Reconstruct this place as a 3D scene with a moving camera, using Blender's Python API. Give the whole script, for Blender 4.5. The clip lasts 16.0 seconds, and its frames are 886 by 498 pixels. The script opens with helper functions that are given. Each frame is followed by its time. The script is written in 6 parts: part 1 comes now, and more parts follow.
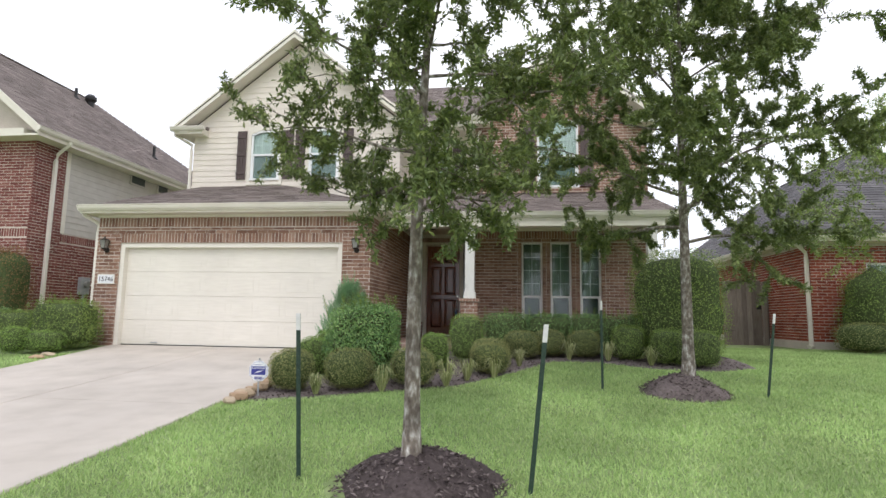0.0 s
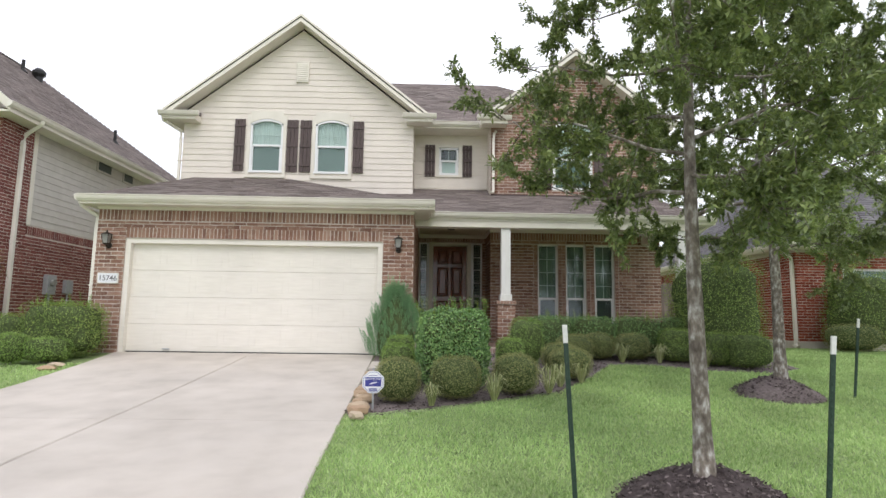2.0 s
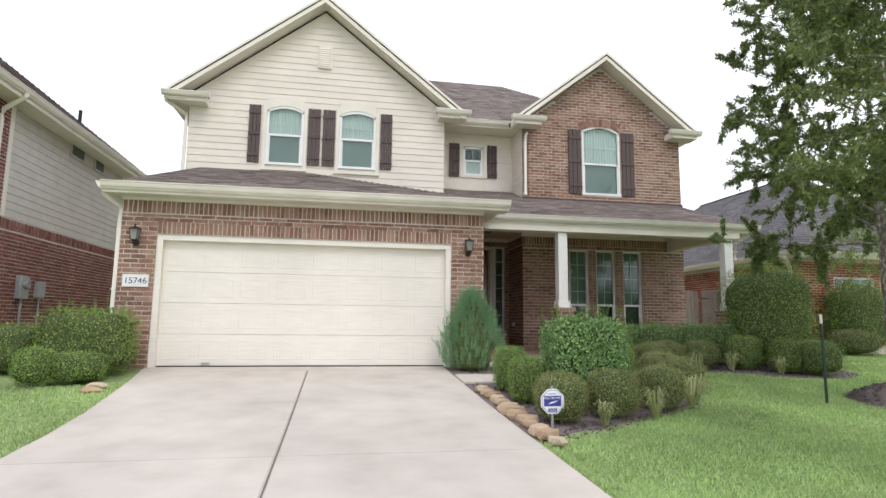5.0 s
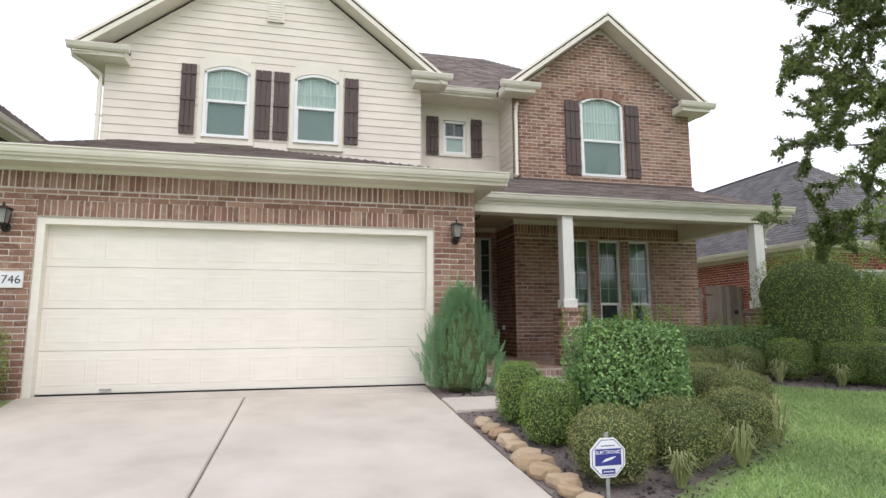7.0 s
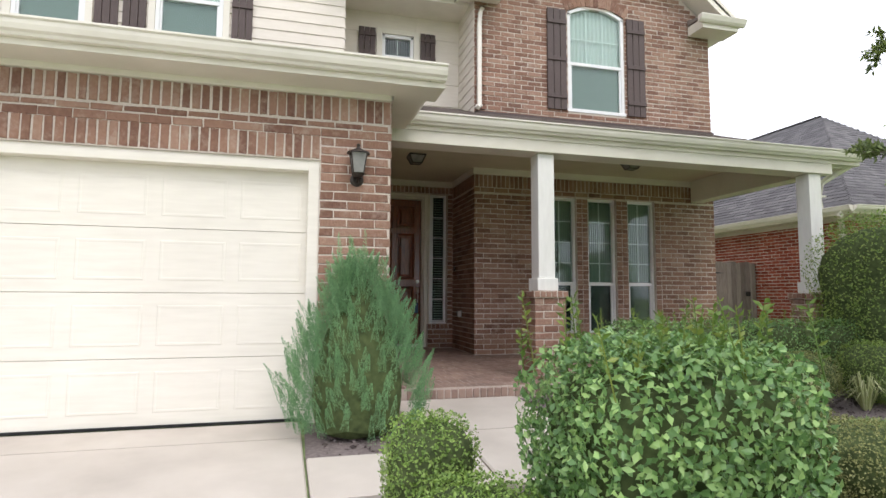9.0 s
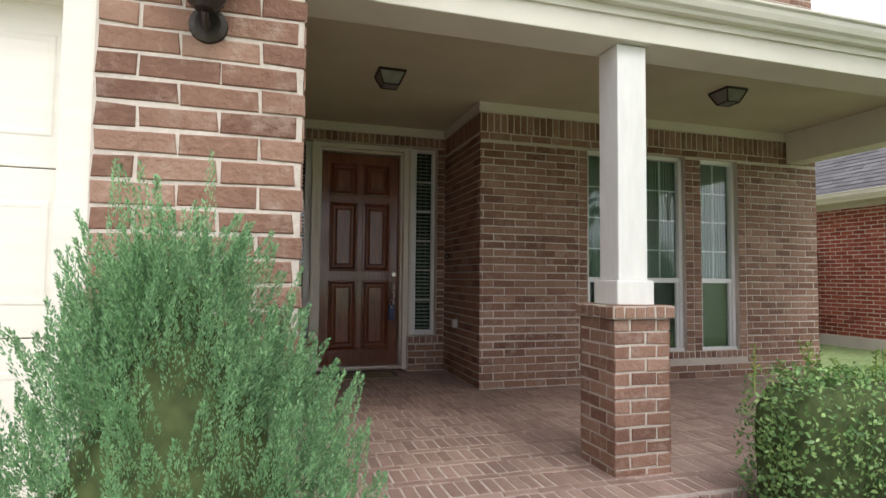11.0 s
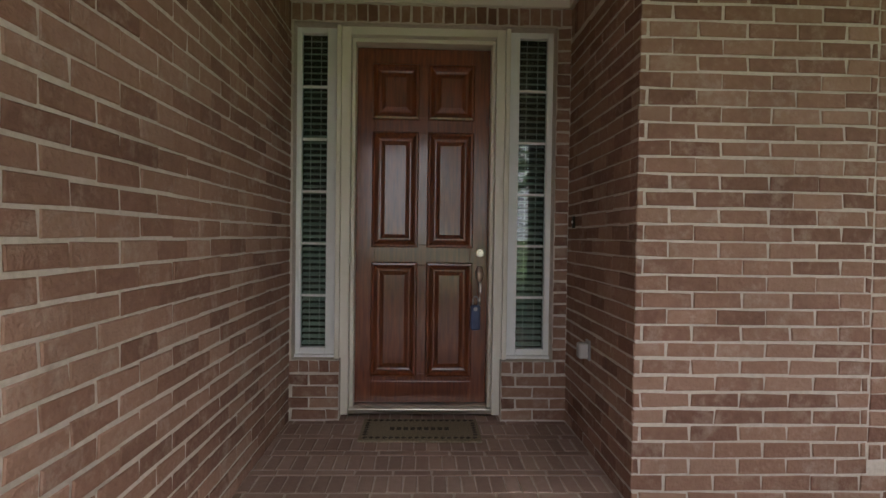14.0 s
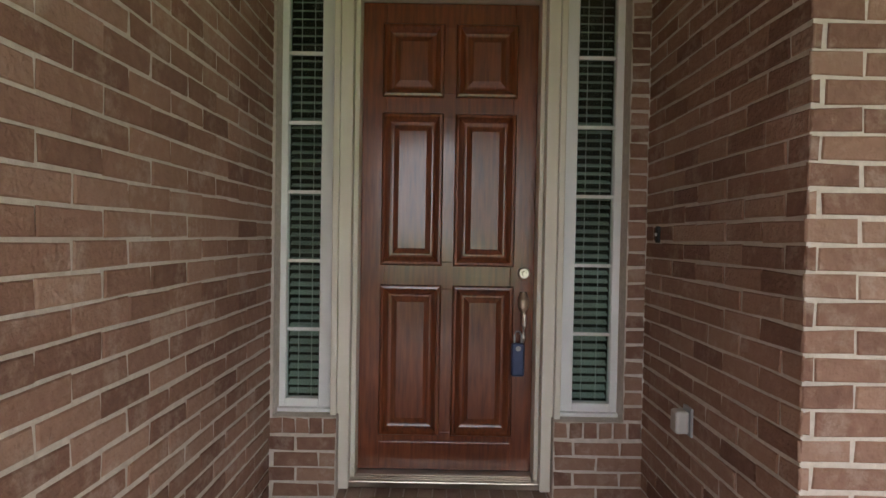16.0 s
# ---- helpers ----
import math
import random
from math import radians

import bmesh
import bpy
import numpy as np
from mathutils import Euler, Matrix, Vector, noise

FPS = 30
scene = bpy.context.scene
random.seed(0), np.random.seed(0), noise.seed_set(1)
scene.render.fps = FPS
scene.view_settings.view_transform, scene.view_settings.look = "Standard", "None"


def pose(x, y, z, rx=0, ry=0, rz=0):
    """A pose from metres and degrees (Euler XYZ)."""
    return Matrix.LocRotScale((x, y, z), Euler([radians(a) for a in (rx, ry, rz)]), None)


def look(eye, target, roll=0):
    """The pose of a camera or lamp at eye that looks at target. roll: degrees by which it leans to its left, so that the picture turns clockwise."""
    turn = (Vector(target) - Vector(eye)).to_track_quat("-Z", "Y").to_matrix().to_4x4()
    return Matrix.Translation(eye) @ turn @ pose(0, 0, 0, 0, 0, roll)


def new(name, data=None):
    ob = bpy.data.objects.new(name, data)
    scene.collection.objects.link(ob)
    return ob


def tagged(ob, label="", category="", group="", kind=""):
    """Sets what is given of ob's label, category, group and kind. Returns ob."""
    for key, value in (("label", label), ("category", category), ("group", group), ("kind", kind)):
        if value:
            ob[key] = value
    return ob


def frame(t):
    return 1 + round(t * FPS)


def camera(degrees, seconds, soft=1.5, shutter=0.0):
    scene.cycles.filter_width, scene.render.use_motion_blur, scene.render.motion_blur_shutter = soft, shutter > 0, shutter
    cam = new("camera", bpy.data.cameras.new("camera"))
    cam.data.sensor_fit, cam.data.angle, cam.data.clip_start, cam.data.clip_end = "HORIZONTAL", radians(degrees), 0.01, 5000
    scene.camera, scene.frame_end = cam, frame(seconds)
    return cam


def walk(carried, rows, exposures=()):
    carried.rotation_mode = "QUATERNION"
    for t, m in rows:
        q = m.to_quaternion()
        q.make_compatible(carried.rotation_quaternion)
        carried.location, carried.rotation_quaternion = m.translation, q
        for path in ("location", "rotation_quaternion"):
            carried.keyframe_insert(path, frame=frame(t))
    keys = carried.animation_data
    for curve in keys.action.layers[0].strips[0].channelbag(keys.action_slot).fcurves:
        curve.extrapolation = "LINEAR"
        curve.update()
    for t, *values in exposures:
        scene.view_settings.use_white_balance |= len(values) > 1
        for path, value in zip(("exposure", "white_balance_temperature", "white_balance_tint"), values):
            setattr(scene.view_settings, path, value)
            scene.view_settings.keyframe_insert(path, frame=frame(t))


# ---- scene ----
cam = camera(76.9, 16.0)
PATH = [
    (0, (0.623, -0.851, 0.724), (0.367, 1.118, 0.965), 0.9),
    (0.5, (-0.064, -0.96, 0.751), (-0.207, 1.021, 0.986), 0.7),
    (1, (-0.744, -0.854, 0.766), (-0.843, 1.13, 1.002), 0.8),
    (1.5, (-1.365, -0.758, 0.753), (-1.408, 1.227, 0.995), 0.8),
    (2, (-2.051, -0.657, 0.78), (-2.007, 1.328, 1.02), 0.8),
    (2.5, (-2.734, -0.632, 0.782), (-2.597, 1.348, 1.028), 0.8),
    (3, (-3.371, -0.499, 0.778), (-3.184, 1.477, 1.025), 0.7),
    (3.5, (-3.96, -0.369, 0.806), (-3.699, 1.599, 1.053), 0.7),
    (4, (-4.448, -0.174, 0.814), (-4.121, 1.784, 1.061), 0.6),
    (4.2, (-4.581, -0.066, 0.817), (-4.251, 1.891, 1.069), 0.7),
    (6.3, (-5.265, 1.593, 0.874), (-4.844, 3.531, 1.132), -0.0),
    (6.5, (-5.146, 1.884, 0.89), (-4.711, 3.818, 1.149), -0.1),
    (7, (-4.717, 2.632, 0.911), (-4.269, 4.564, 1.168), -0.2),
    (7.5, (-4.305, 3.332, 0.927), (-3.846, 5.262, 1.179), -0.3),
    (8, (-3.91, 4.078, 0.968), (-3.447, 6.01, 1.199), -0.1),
    (8.5, (-3.537, 4.837, 1.007), (-3.041, 6.762, 1.223), -0.0),
    (9, (-3.207, 5.641, 1.078), (-2.696, 7.568, 1.244), 0.3),
    (9.2, (-3.105, 5.929, 1.1), (-2.586, 7.855, 1.245), 0.4),
    (10.2, (-2.86, 7.4, 1.2), (-2.31, 9.32, 1.32), 0.5),
    (11.3, (-2.301, 9.075, 1.323), (-1.727, 10.988, 1.421), 0.6),
    (12.0, (-2.208, 9.345, 1.337), (-1.655, 11.264, 1.449), 0.5),
    (12, (-1.967, 9.884, 1.384), (-1.499, 11.826, 1.482), 0.7),
    (12.5, (-1.744, 10.292, 1.395), (-1.376, 12.256, 1.473), 0.6),
    (13, (-1.466, 10.658, 1.376), (-1.309, 12.651, 1.392), 0.7),
    (13.5, (-1.523, 11.054, 1.414), (-1.397, 13.05, 1.371), 0.7),
    (14, (-1.463, 11.434, 1.441), (-1.399, 13.433, 1.397), 0.8),
    (14.5, (-1.447, 11.707, 1.417), (-1.438, 13.707, 1.378), 0.8),
    (15, (-1.484, 12.012, 1.482), (-1.493, 14.011, 1.432), 0.9),
    (15.5, (-1.497, 12.175, 1.478), (-1.507, 14.175, 1.44), 0.9),
    (16, (-1.505, 12.438, 1.519), (-1.509, 14.438, 1.477), 1.0),
]
walk(cam, [(t, look(eye, target, roll)) for t, eye, target, roll in PATH],
     exposures=[(0, 0.28, 6340, 14), (4, 0.34, 6340, 14), (7, 0.36, 6340, 14), (9, 0.62, 6380, 14), (11.3, 0.88, 6440, 13), (12, 0.8, 6440, 13), (12.5, 0.92, 6440, 13), (13, 0.92, 6440, 13), (13.5, 1.3, 6440, 13), (14, 1.5, 6440, 13), (14.5, 1.76, 6440, 13), (15, 1.92, 6440, 13), (16, 2.12, 6440, 13)])

# ---- light ----
world = bpy.data.worlds.new("overcast")
scene.world = world
world.use_nodes = True
wt = world.node_tree
bg = wt.nodes["Background"]
sky = wt.nodes.new("ShaderNodeTexSky")
sky.sky_type = "NISHITA"
sky.sun_disc = False
sky.sun_elevation, sky.sun_rotation = radians(58), radians(200)
sky.air_density, sky.dust_density = 1.0, 4.0
thin = wt.nodes.new("ShaderNodeMix")
thin.data_type = "RGBA"
thin.inputs[0].default_value = 0.93          # cloud cover over the clear sky
cloud_noise = wt.nodes.new("ShaderNodeTexNoise")
cloud_noise.inputs["Scale"].default_value = 1.6
cloud_noise.inputs["Detail"].default_value = 4
cloud = wt.nodes.new("ShaderNodeValToRGB")
cloud.color_ramp.elements[0].position, cloud.color_ramp.elements[0].color = 0.35, (8.6, 9.1, 10.0, 1)
cloud.color_ramp.elements[1].position, cloud.color_ramp.elements[1].color = 0.65, (10.2, 10.3, 10.5, 1)
coord = wt.nodes.new("ShaderNodeTexCoord")
wt.links.new(coord.outputs["Generated"], cloud_noise.inputs["Vector"])
wt.links.new(cloud_noise.outputs["Fac"], cloud.inputs["Fac"])
wt.links.new(sky.outputs["Color"], thin.inputs[6])
wt.links.new(cloud.outputs["Color"], thin.inputs[7])
wt.links.new(thin.outputs[2], bg.inputs["Color"])
bg.inputs["Strength"].default_value = 0.115
sun = new("sun", bpy.data.lights.new("sun", "SUN"))
sun.data.energy, sun.data.angle, sun.data.color = 0.9, radians(25), (1.0, 0.96, 0.9)
sun.matrix_world = look((6, -14, 30), (0, 8, 0))


# ---- materials ----
def link(nt, a, b):
    nt.links.new(a, b)


def ramp_node(nt, stops):
    r = nt.nodes.new("ShaderNodeValToRGB")
    e = r.color_ramp.elements
    while len(e) < len(stops):
        e.new(0.5)
    for k, (p, c) in enumerate(stops):
        e[k].position, e[k].color = p, (*c, 1)
    return r


def material(name, stops, rough=0.7, scale=6.0, bump=0.0, bump_scale=60.0, by_piece=0.0, metal=0.0, coat=0.0,
             stain=0.12, stain_scale=1.3, translucent=0.0, stretch=(1, 1, 1), specular=0.5, smear=None):
    """Colour from noise at two scales (and piece by piece), with fine relief."""
    m = bpy.data.materials.new(name)
    m.use_nodes = True
    nt = m.node_tree
    p = nt.nodes["Principled BSDF"]
    p.inputs["Roughness"].default_value, p.inputs["Metallic"].default_value = rough, metal
    p.inputs["Coat Weight"].default_value = coat
    p.inputs["Coat Roughness"].default_value = 0.12
    p.inputs["Specular IOR Level"].default_value = specular
    tc = nt.nodes.new("ShaderNodeTexCoord")
    geo = nt.nodes.new("ShaderNodeNewGeometry")
    mp = nt.nodes.new("ShaderNodeMapping")
    mp.inputs["Scale"].default_value = stretch
    link(nt, geo.outputs["Position"], mp.inputs["Vector"])
    n1 = nt.nodes.new("ShaderNodeTexNoise")
    n1.inputs["Scale"].default_value, n1.inputs["Detail"].default_value = scale, 6
    link(nt, mp.outputs["Vector"], n1.inputs["Vector"])
    ramp = ramp_node(nt, stops)
    value = n1.outputs["Fac"]
    if by_piece:
        info = nt.nodes.new("ShaderNodeObjectInfo")
        add = nt.nodes.new("ShaderNodeMath")
        add.operation = "ADD"
        link(nt, info.outputs["Random"], add.inputs[0])
        link(nt, geo.outputs["Random Per Island"], add.inputs[1])
        fr = nt.nodes.new("ShaderNodeMath")
        fr.operation = "FRACT"
        link(nt, add.outputs[0], fr.inputs[0])
        mx = nt.nodes.new("ShaderNodeMix")
        mx.inputs[0].default_value = by_piece
        link(nt, n1.outputs["Fac"], mx.inputs[2])
        link(nt, fr.outputs[0], mx.inputs[3])
        value = mx.outputs[0]
    link(nt, value, ramp.inputs["Fac"])
    n2 = nt.nodes.new("ShaderNodeTexNoise")
    n2.inputs["Scale"].default_value, n2.inputs["Detail"].default_value = stain_scale, 5
    link(nt, geo.outputs["Position"], n2.inputs["Vector"])
    rng = nt.nodes.new("ShaderNodeMapRange")
    rng.inputs[1].default_value, rng.inputs[2].default_value = 0.3, 0.7
    rng.inputs[3].default_value, rng.inputs[4].default_value = 1 - stain, 1 + stain
    link(nt, n2.outputs["Fac"], rng.inputs[0])
    mul = nt.nodes.new("ShaderNodeVectorMath")
    mul.operation = "SCALE"
    colour = ramp.outputs["Color"]
    if smear:                                  # pale mortar wiped over the face, in patches
        n4 = nt.nodes.new("ShaderNodeTexNoise")
        n4.inputs["Scale"].default_value, n4.inputs["Detail"].default_value, n4.inputs["Roughness"].default_value = 7.0, 8, 0.72
        link(nt, geo.outputs["Position"], n4.inputs["Vector"])
        amount = nt.nodes.new("ShaderNodeMapRange")
        amount.inputs[1].default_value, amount.inputs[2].default_value, amount.inputs[3].default_value, amount.inputs[4].default_value = 0.52, 0.74, 0.0, 0.55
        link(nt, n4.outputs["Fac"], amount.inputs[0])
        over = nt.nodes.new("ShaderNodeMix")
        over.data_type = "RGBA"
        link(nt, amount.outputs[0], over.inputs[0])
        link(nt, colour, over.inputs[6])
        over.inputs[7].default_value = (*smear, 1)
        colour = over.outputs[2]
    link(nt, colour, mul.inputs[0])
    link(nt, rng.outputs[0], mul.inputs["Scale"])
    link(nt, mul.outputs[0], p.inputs["Base Color"])
    if bump:
        n3 = nt.nodes.new("ShaderNodeTexNoise")
        n3.inputs["Scale"].default_value, n3.inputs["Detail"].default_value = bump_scale, 8
        link(nt, mp.outputs["Vector"], n3.inputs["Vector"])
        b = nt.nodes.new("ShaderNodeBump")
        b.inputs["Strength"].default_value, b.inputs["Distance"].default_value = bump, 0.01
        link(nt, n3.outputs["Fac"], b.inputs["Height"])
        link(nt, b.outputs["Normal"], p.inputs["Normal"])
    if translucent:
        t = nt.nodes.new("ShaderNodeBsdfTranslucent")
        link(nt, mul.outputs[0], t.inputs["Color"])
        mix = nt.nodes.new("ShaderNodeMixShader")
        mix.inputs[0].default_value = translucent
        link(nt, p.outputs[0], mix.inputs[1])
        link(nt, t.outputs[0], mix.inputs[2])
        link(nt, mix.outputs[0], nt.nodes["Material Output"].inputs["Surface"])
    return m


def glass_material(name, tint):
    m = bpy.data.materials.new(name)
    m.use_nodes = True
    nt = m.node_tree
    nt.nodes.remove(nt.nodes["Principled BSDF"])
    g = nt.nodes.new("ShaderNodeBsdfGlossy")
    g.inputs["Roughness"].default_value = 0.02
    t = nt.nodes.new("ShaderNodeBsdfTransparent")
    t.inputs["Color"].default_value = (*tint, 1)
    f = nt.nodes.new("ShaderNodeLayerWeight")
    f.inputs["Blend"].default_value = 0.5
    p = nt.nodes.new("ShaderNodeMath")
    p.operation, p.inputs[1].default_value = "POWER", 3.0
    q = nt.nodes.new("ShaderNodeMath")
    q.operation, q.inputs[1].default_value, q.inputs[2].default_value = "MULTIPLY_ADD", 0.6, 0.045
    link(nt, f.outputs["Facing"], p.inputs[0])
    link(nt, p.outputs[0], q.inputs[0])
    mix = nt.nodes.new("ShaderNodeMixShader")
    link(nt, q.outputs[0], mix.inputs[0])
    link(nt, t.outputs[0], mix.inputs[1])
    link(nt, g.outputs[0], mix.inputs[2])
    link(nt, mix.outputs[0], nt.nodes["Material Output"].inputs["Surface"])
    return m


BRICK = material("brown_brick", [(0.0, (0.118, 0.060, 0.046)), (0.3, (0.215, 0.118, 0.084)), (0.55, (0.285, 0.165, 0.118)), (0.8, (0.34, 0.215, 0.158)), (1.0, (0.43, 0.305, 0.235))],
                 rough=0.9, scale=28, bump=0.9, bump_scale=60, by_piece=0.58, stain=0.14, stain_scale=2.0, specular=0.25, smear=(0.47, 0.385, 0.32))
MORTAR = material("mortar", [(0.3, (0.502, 0.442, 0.380)), (0.7, (0.632, 0.566, 0.500))], rough=0.95, scale=40, bump=0.4, bump_scale=200, specular=0.2)
RED_BRICK = material("red_brick", [(0.0, (0.14, 0.03, 0.022)), (0.5, (0.27, 0.062, 0.04)), (0.85, (0.34, 0.1, 0.065)), (1.0, (0.42, 0.24, 0.18))],
                     rough=0.9, scale=20, bump=0.4, bump_scale=90, by_piece=0.6, stain=0.1, specular=0.25)
DARK_RED_BRICK = material("dark_red_brick", [(0.0, (0.11, 0.035, 0.032)), (0.5, (0.2, 0.07, 0.06)), (1.0, (0.28, 0.13, 0.11))],
                          rough=0.9, scale=20, bump=0.4, bump_scale=90, by_piece=0.6, stain=0.1, specular=0.25)
PAVER = material("porch_brick", [(0.0, (0.21, 0.135, 0.112)), (0.5, (0.325, 0.22, 0.18)), (1.0, (0.46, 0.335, 0.272))],
                 rough=0.6, scale=25, bump=0.45, bump_scale=90, by_piece=0.5, stain=0.2)
PAVER_JOINT = material("porch_joint", [(0.3, (0.46, 0.38, 0.33)), (0.7, (0.58, 0.50, 0.44))], rough=0.95, scale=30, bump=0.3)
TRIM = material("cream_trim_paint", [(0.3, (0.70, 0.66, 0.57)), (0.7, (0.76, 0.72, 0.63))], rough=0.55, scale=3, bump=0.06, bump_scale=80, stain=0.04)
WHITE = material("white_vinyl", [(0.3, (0.76, 0.77, 0.77)), (0.7, (0.82, 0.82, 0.81))], rough=0.4, scale=4, stain=0.03)
COLUMN_PAINT = material("white_column_paint", [(0.3, (0.76, 0.75, 0.71)), (0.7, (0.82, 0.81, 0.77))], rough=0.5, scale=5, bump=0.1, bump_scale=45, stretch=(5, 5, 1), stain=0.03)
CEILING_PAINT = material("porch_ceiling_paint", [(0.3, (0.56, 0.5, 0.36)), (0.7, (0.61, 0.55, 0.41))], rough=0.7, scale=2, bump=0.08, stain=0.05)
SIDING = material("cream_siding", [(0.3, (0.68, 0.62, 0.54)), (0.7, (0.74, 0.68, 0.60))], rough=0.6, scale=4, bump=0.15, bump_scale=30, stretch=(1, 1, 6), by_piece=0.12, stain=0.05)
GREY_SIDING = material("grey_siding", [(0.3, (0.5, 0.47, 0.42)), (0.7, (0.56, 0.53, 0.48))], rough=0.65, scale=4, bump=0.1, stain=0.05)
GARAGE_PAINT = material("garage_door_paint", [(0.3, (0.74, 0.70, 0.62)), (0.7, (0.80, 0.76, 0.68))], rough=0.5, scale=3, bump=0.12, bump_scale=50, stretch=(1, 1, 8), stain=0.05, stain_scale=0.8)
GUTTER = material("gutter_enamel", [(0.3, (0.72, 0.68, 0.6)), (0.7, (0.78, 0.74, 0.66))], rough=0.35, scale=3, stain=0.06)
SHINGLE = material("roof_shingle", [(0.0, (0.127, 0.105, 0.095)), (0.5, (0.212, 0.178, 0.163)), (1.0, (0.304, 0.263, 0.237))], rough=0.95, scale=50, bump=0.6,
                   bump_scale=180, by_piece=0.5, stain=0.12, specular=0.2)
GREY_SHINGLE = material("grey_roof_shingle", [(0.0, (0.081, 0.078, 0.081)), (0.5, (0.138, 0.132, 0.136)), (1.0, (0.207, 0.196, 0.196))], rough=0.95, scale=30, bump=0.5,
                        bump_scale=120, by_piece=0.5, stain=0.12, specular=0.2)
SHUTTER = material("brown_shutter", [(0.3, (0.062, 0.042, 0.038)), (0.7, (0.095, 0.066, 0.06))], rough=0.6, scale=20, bump=0.25, bump_scale=60, stretch=(6, 6, 1))
DOOR_WOOD = material("mahogany_stain", [(0.25, (0.082, 0.017, 0.007)), (0.5, (0.166, 0.040, 0.013)), (0.8, (0.25, 0.070, 0.023))], rough=0.33, scale=9,
                     bump=0.12, bump_scale=40, stretch=(7, 7, 0.6), coat=0.85, stain=0.15)
CONCRETE = material("driveway_concrete", [(0.25, (0.46, 0.415, 0.36)), (0.5, (0.53, 0.48, 0.42)), (0.8, (0.58, 0.53, 0.47))], rough=0.9, scale=2.2, bump=0.25,
                    bump_scale=160, stain=0.1, stain_scale=0.7, by_piece=0.08)
JOINT = material("joint_filler", [(0.3, (0.12, 0.1, 0.085)), (0.7, (0.2, 0.17, 0.14))], rough=0.95, scale=12)
LAWN = material("lawn_soil", [(0.2, (0.14, 0.19, 0.085)), (0.5, (0.235, 0.31, 0.13)), (0.8, (0.34, 0.40, 0.19))], rough=0.95, scale=9, bump=0.8, bump_scale=55, stain=0.25, stain_scale=0.6, specular=0.15)
BLADE = material("grass_blade", [(0.0, (0.20, 0.31, 0.11)), (0.45, (0.375, 0.53, 0.195)), (0.85, (0.57, 0.69, 0.31)), (1.0, (0.690, 0.686, 0.506))], rough=0.6, scale=0.9,
                 by_piece=0.55, stain=0.22, stain_scale=0.8, translucent=0.3, specular=0.3)
MULCH = material("bark_mulch", [(0.2, (0.055, 0.043, 0.042)), (0.5, (0.13, 0.105, 0.1)), (0.8, (0.25, 0.21, 0.2))], rough=0.95, scale=30, bump=0.9, bump_scale=60, by_piece=0.5, stain=0.2, specular=0.2)
BARK = material("tree_bark", [(0.25, (0.07, 0.058, 0.048)), (0.48, (0.17, 0.145, 0.12)), (0.6, (0.3, 0.28, 0.25)), (0.72, (0.5, 0.49, 0.46))], rough=0.95, scale=26, bump=1.0, bump_scale=38, stretch=(1, 1, 0.5), stain=0.25, stain_scale=6, specular=0.2)
STONE = material("edging_stone", [(0.0, (0.3, 0.16, 0.09)), (0.4, (0.42, 0.31, 0.2)), (1.0, (0.55, 0.46, 0.35))], rough=0.9, scale=7, bump=0.6, bump_scale=30, by_piece=0.6)
BRONZE = material("dark_bronze", [(0.3, (0.03, 0.024, 0.02)), (0.7, (0.055, 0.045, 0.038))], rough=0.45, metal=0.6, scale=20, stain=0.1)
BLACK = material("black_iron", [(0.3, (0.012, 0.012, 0.012)), (0.7, (0.03, 0.03, 0.03))], rough=0.55, metal=0.3, scale=20)
NICKEL = material("satin_nickel", [(0.3, (0.55, 0.5, 0.43)), (0.7, (0.65, 0.6, 0.52))], rough=0.28, metal=1.0, scale=12)
POST_GREEN = material("post_green_paint", [(0.3, (0.012, 0.035, 0.022)), (0.7, (0.025, 0.055, 0.036))], rough=0.6, scale=25, bump=0.2)
POST_WHITE = material("post_white_tip", [(0.3, (0.6, 0.6, 0.58)), (0.7, (0.72, 0.72, 0.7))], rough=0.6, scale=25)
BLUE = material("sign_blue", [(0.3, (0.035, 0.04, 0.24)), (0.7, (0.045, 0.05, 0.28))], rough=0.4, scale=9)
SIGN_WHITE = material("sign_white", [(0.3, (0.74, 0.75, 0.78)), (0.7, (0.8, 0.8, 0.82))], rough=0.4, scale=9)
LOCKBOX = material("lockbox_blue", [(0.3, (0.035, 0.06, 0.14)), (0.7, (0.05, 0.08, 0.18))], rough=0.45, scale=15)
GREY_BOX = material("meter_grey", [(0.3, (0.3, 0.31, 0.32)), (0.7, (0.38, 0.39, 0.4))], rough=0.5, metal=0.3, scale=10)
FENCE_WOOD = material("weathered_cedar", [(0.2, (0.12, 0.095, 0.08)), (0.5, (0.2, 0.165, 0.14)), (0.8, (0.29, 0.25, 0.21))], rough=0.9, scale=9, bump=0.4, bump_scale=30, stretch=(6, 6, 0.5), by_piece=0.3)
MAT_FIBRE = material("doormat_fibre", [(0.3, (0.172, 0.143, 0.092)), (0.7, (0.345, 0.287, 0.196))], rough=0.95, scale=90, bump=0.9, bump_scale=220)
MAT_DARK = material("doormat_pattern", [(0.3, (0.045, 0.039, 0.030)), (0.7, (0.075, 0.063, 0.045))], rough=0.95, scale=90, bump=0.9, bump_scale=220)
DARK_CURTAIN = material("green_curtain", [(0.3, (0.129, 0.176, 0.143)), (0.7, (0.274, 0.324, 0.272))], rough=0.8, scale=9, stretch=(4, 4, 0.1), stain=0.2)
SHADE = material("pale_window_shade", [(0.3, (0.560, 0.600, 0.600)), (0.7, (0.600, 0.600, 0.600))], rough=0.7, scale=5, stain=0.05)
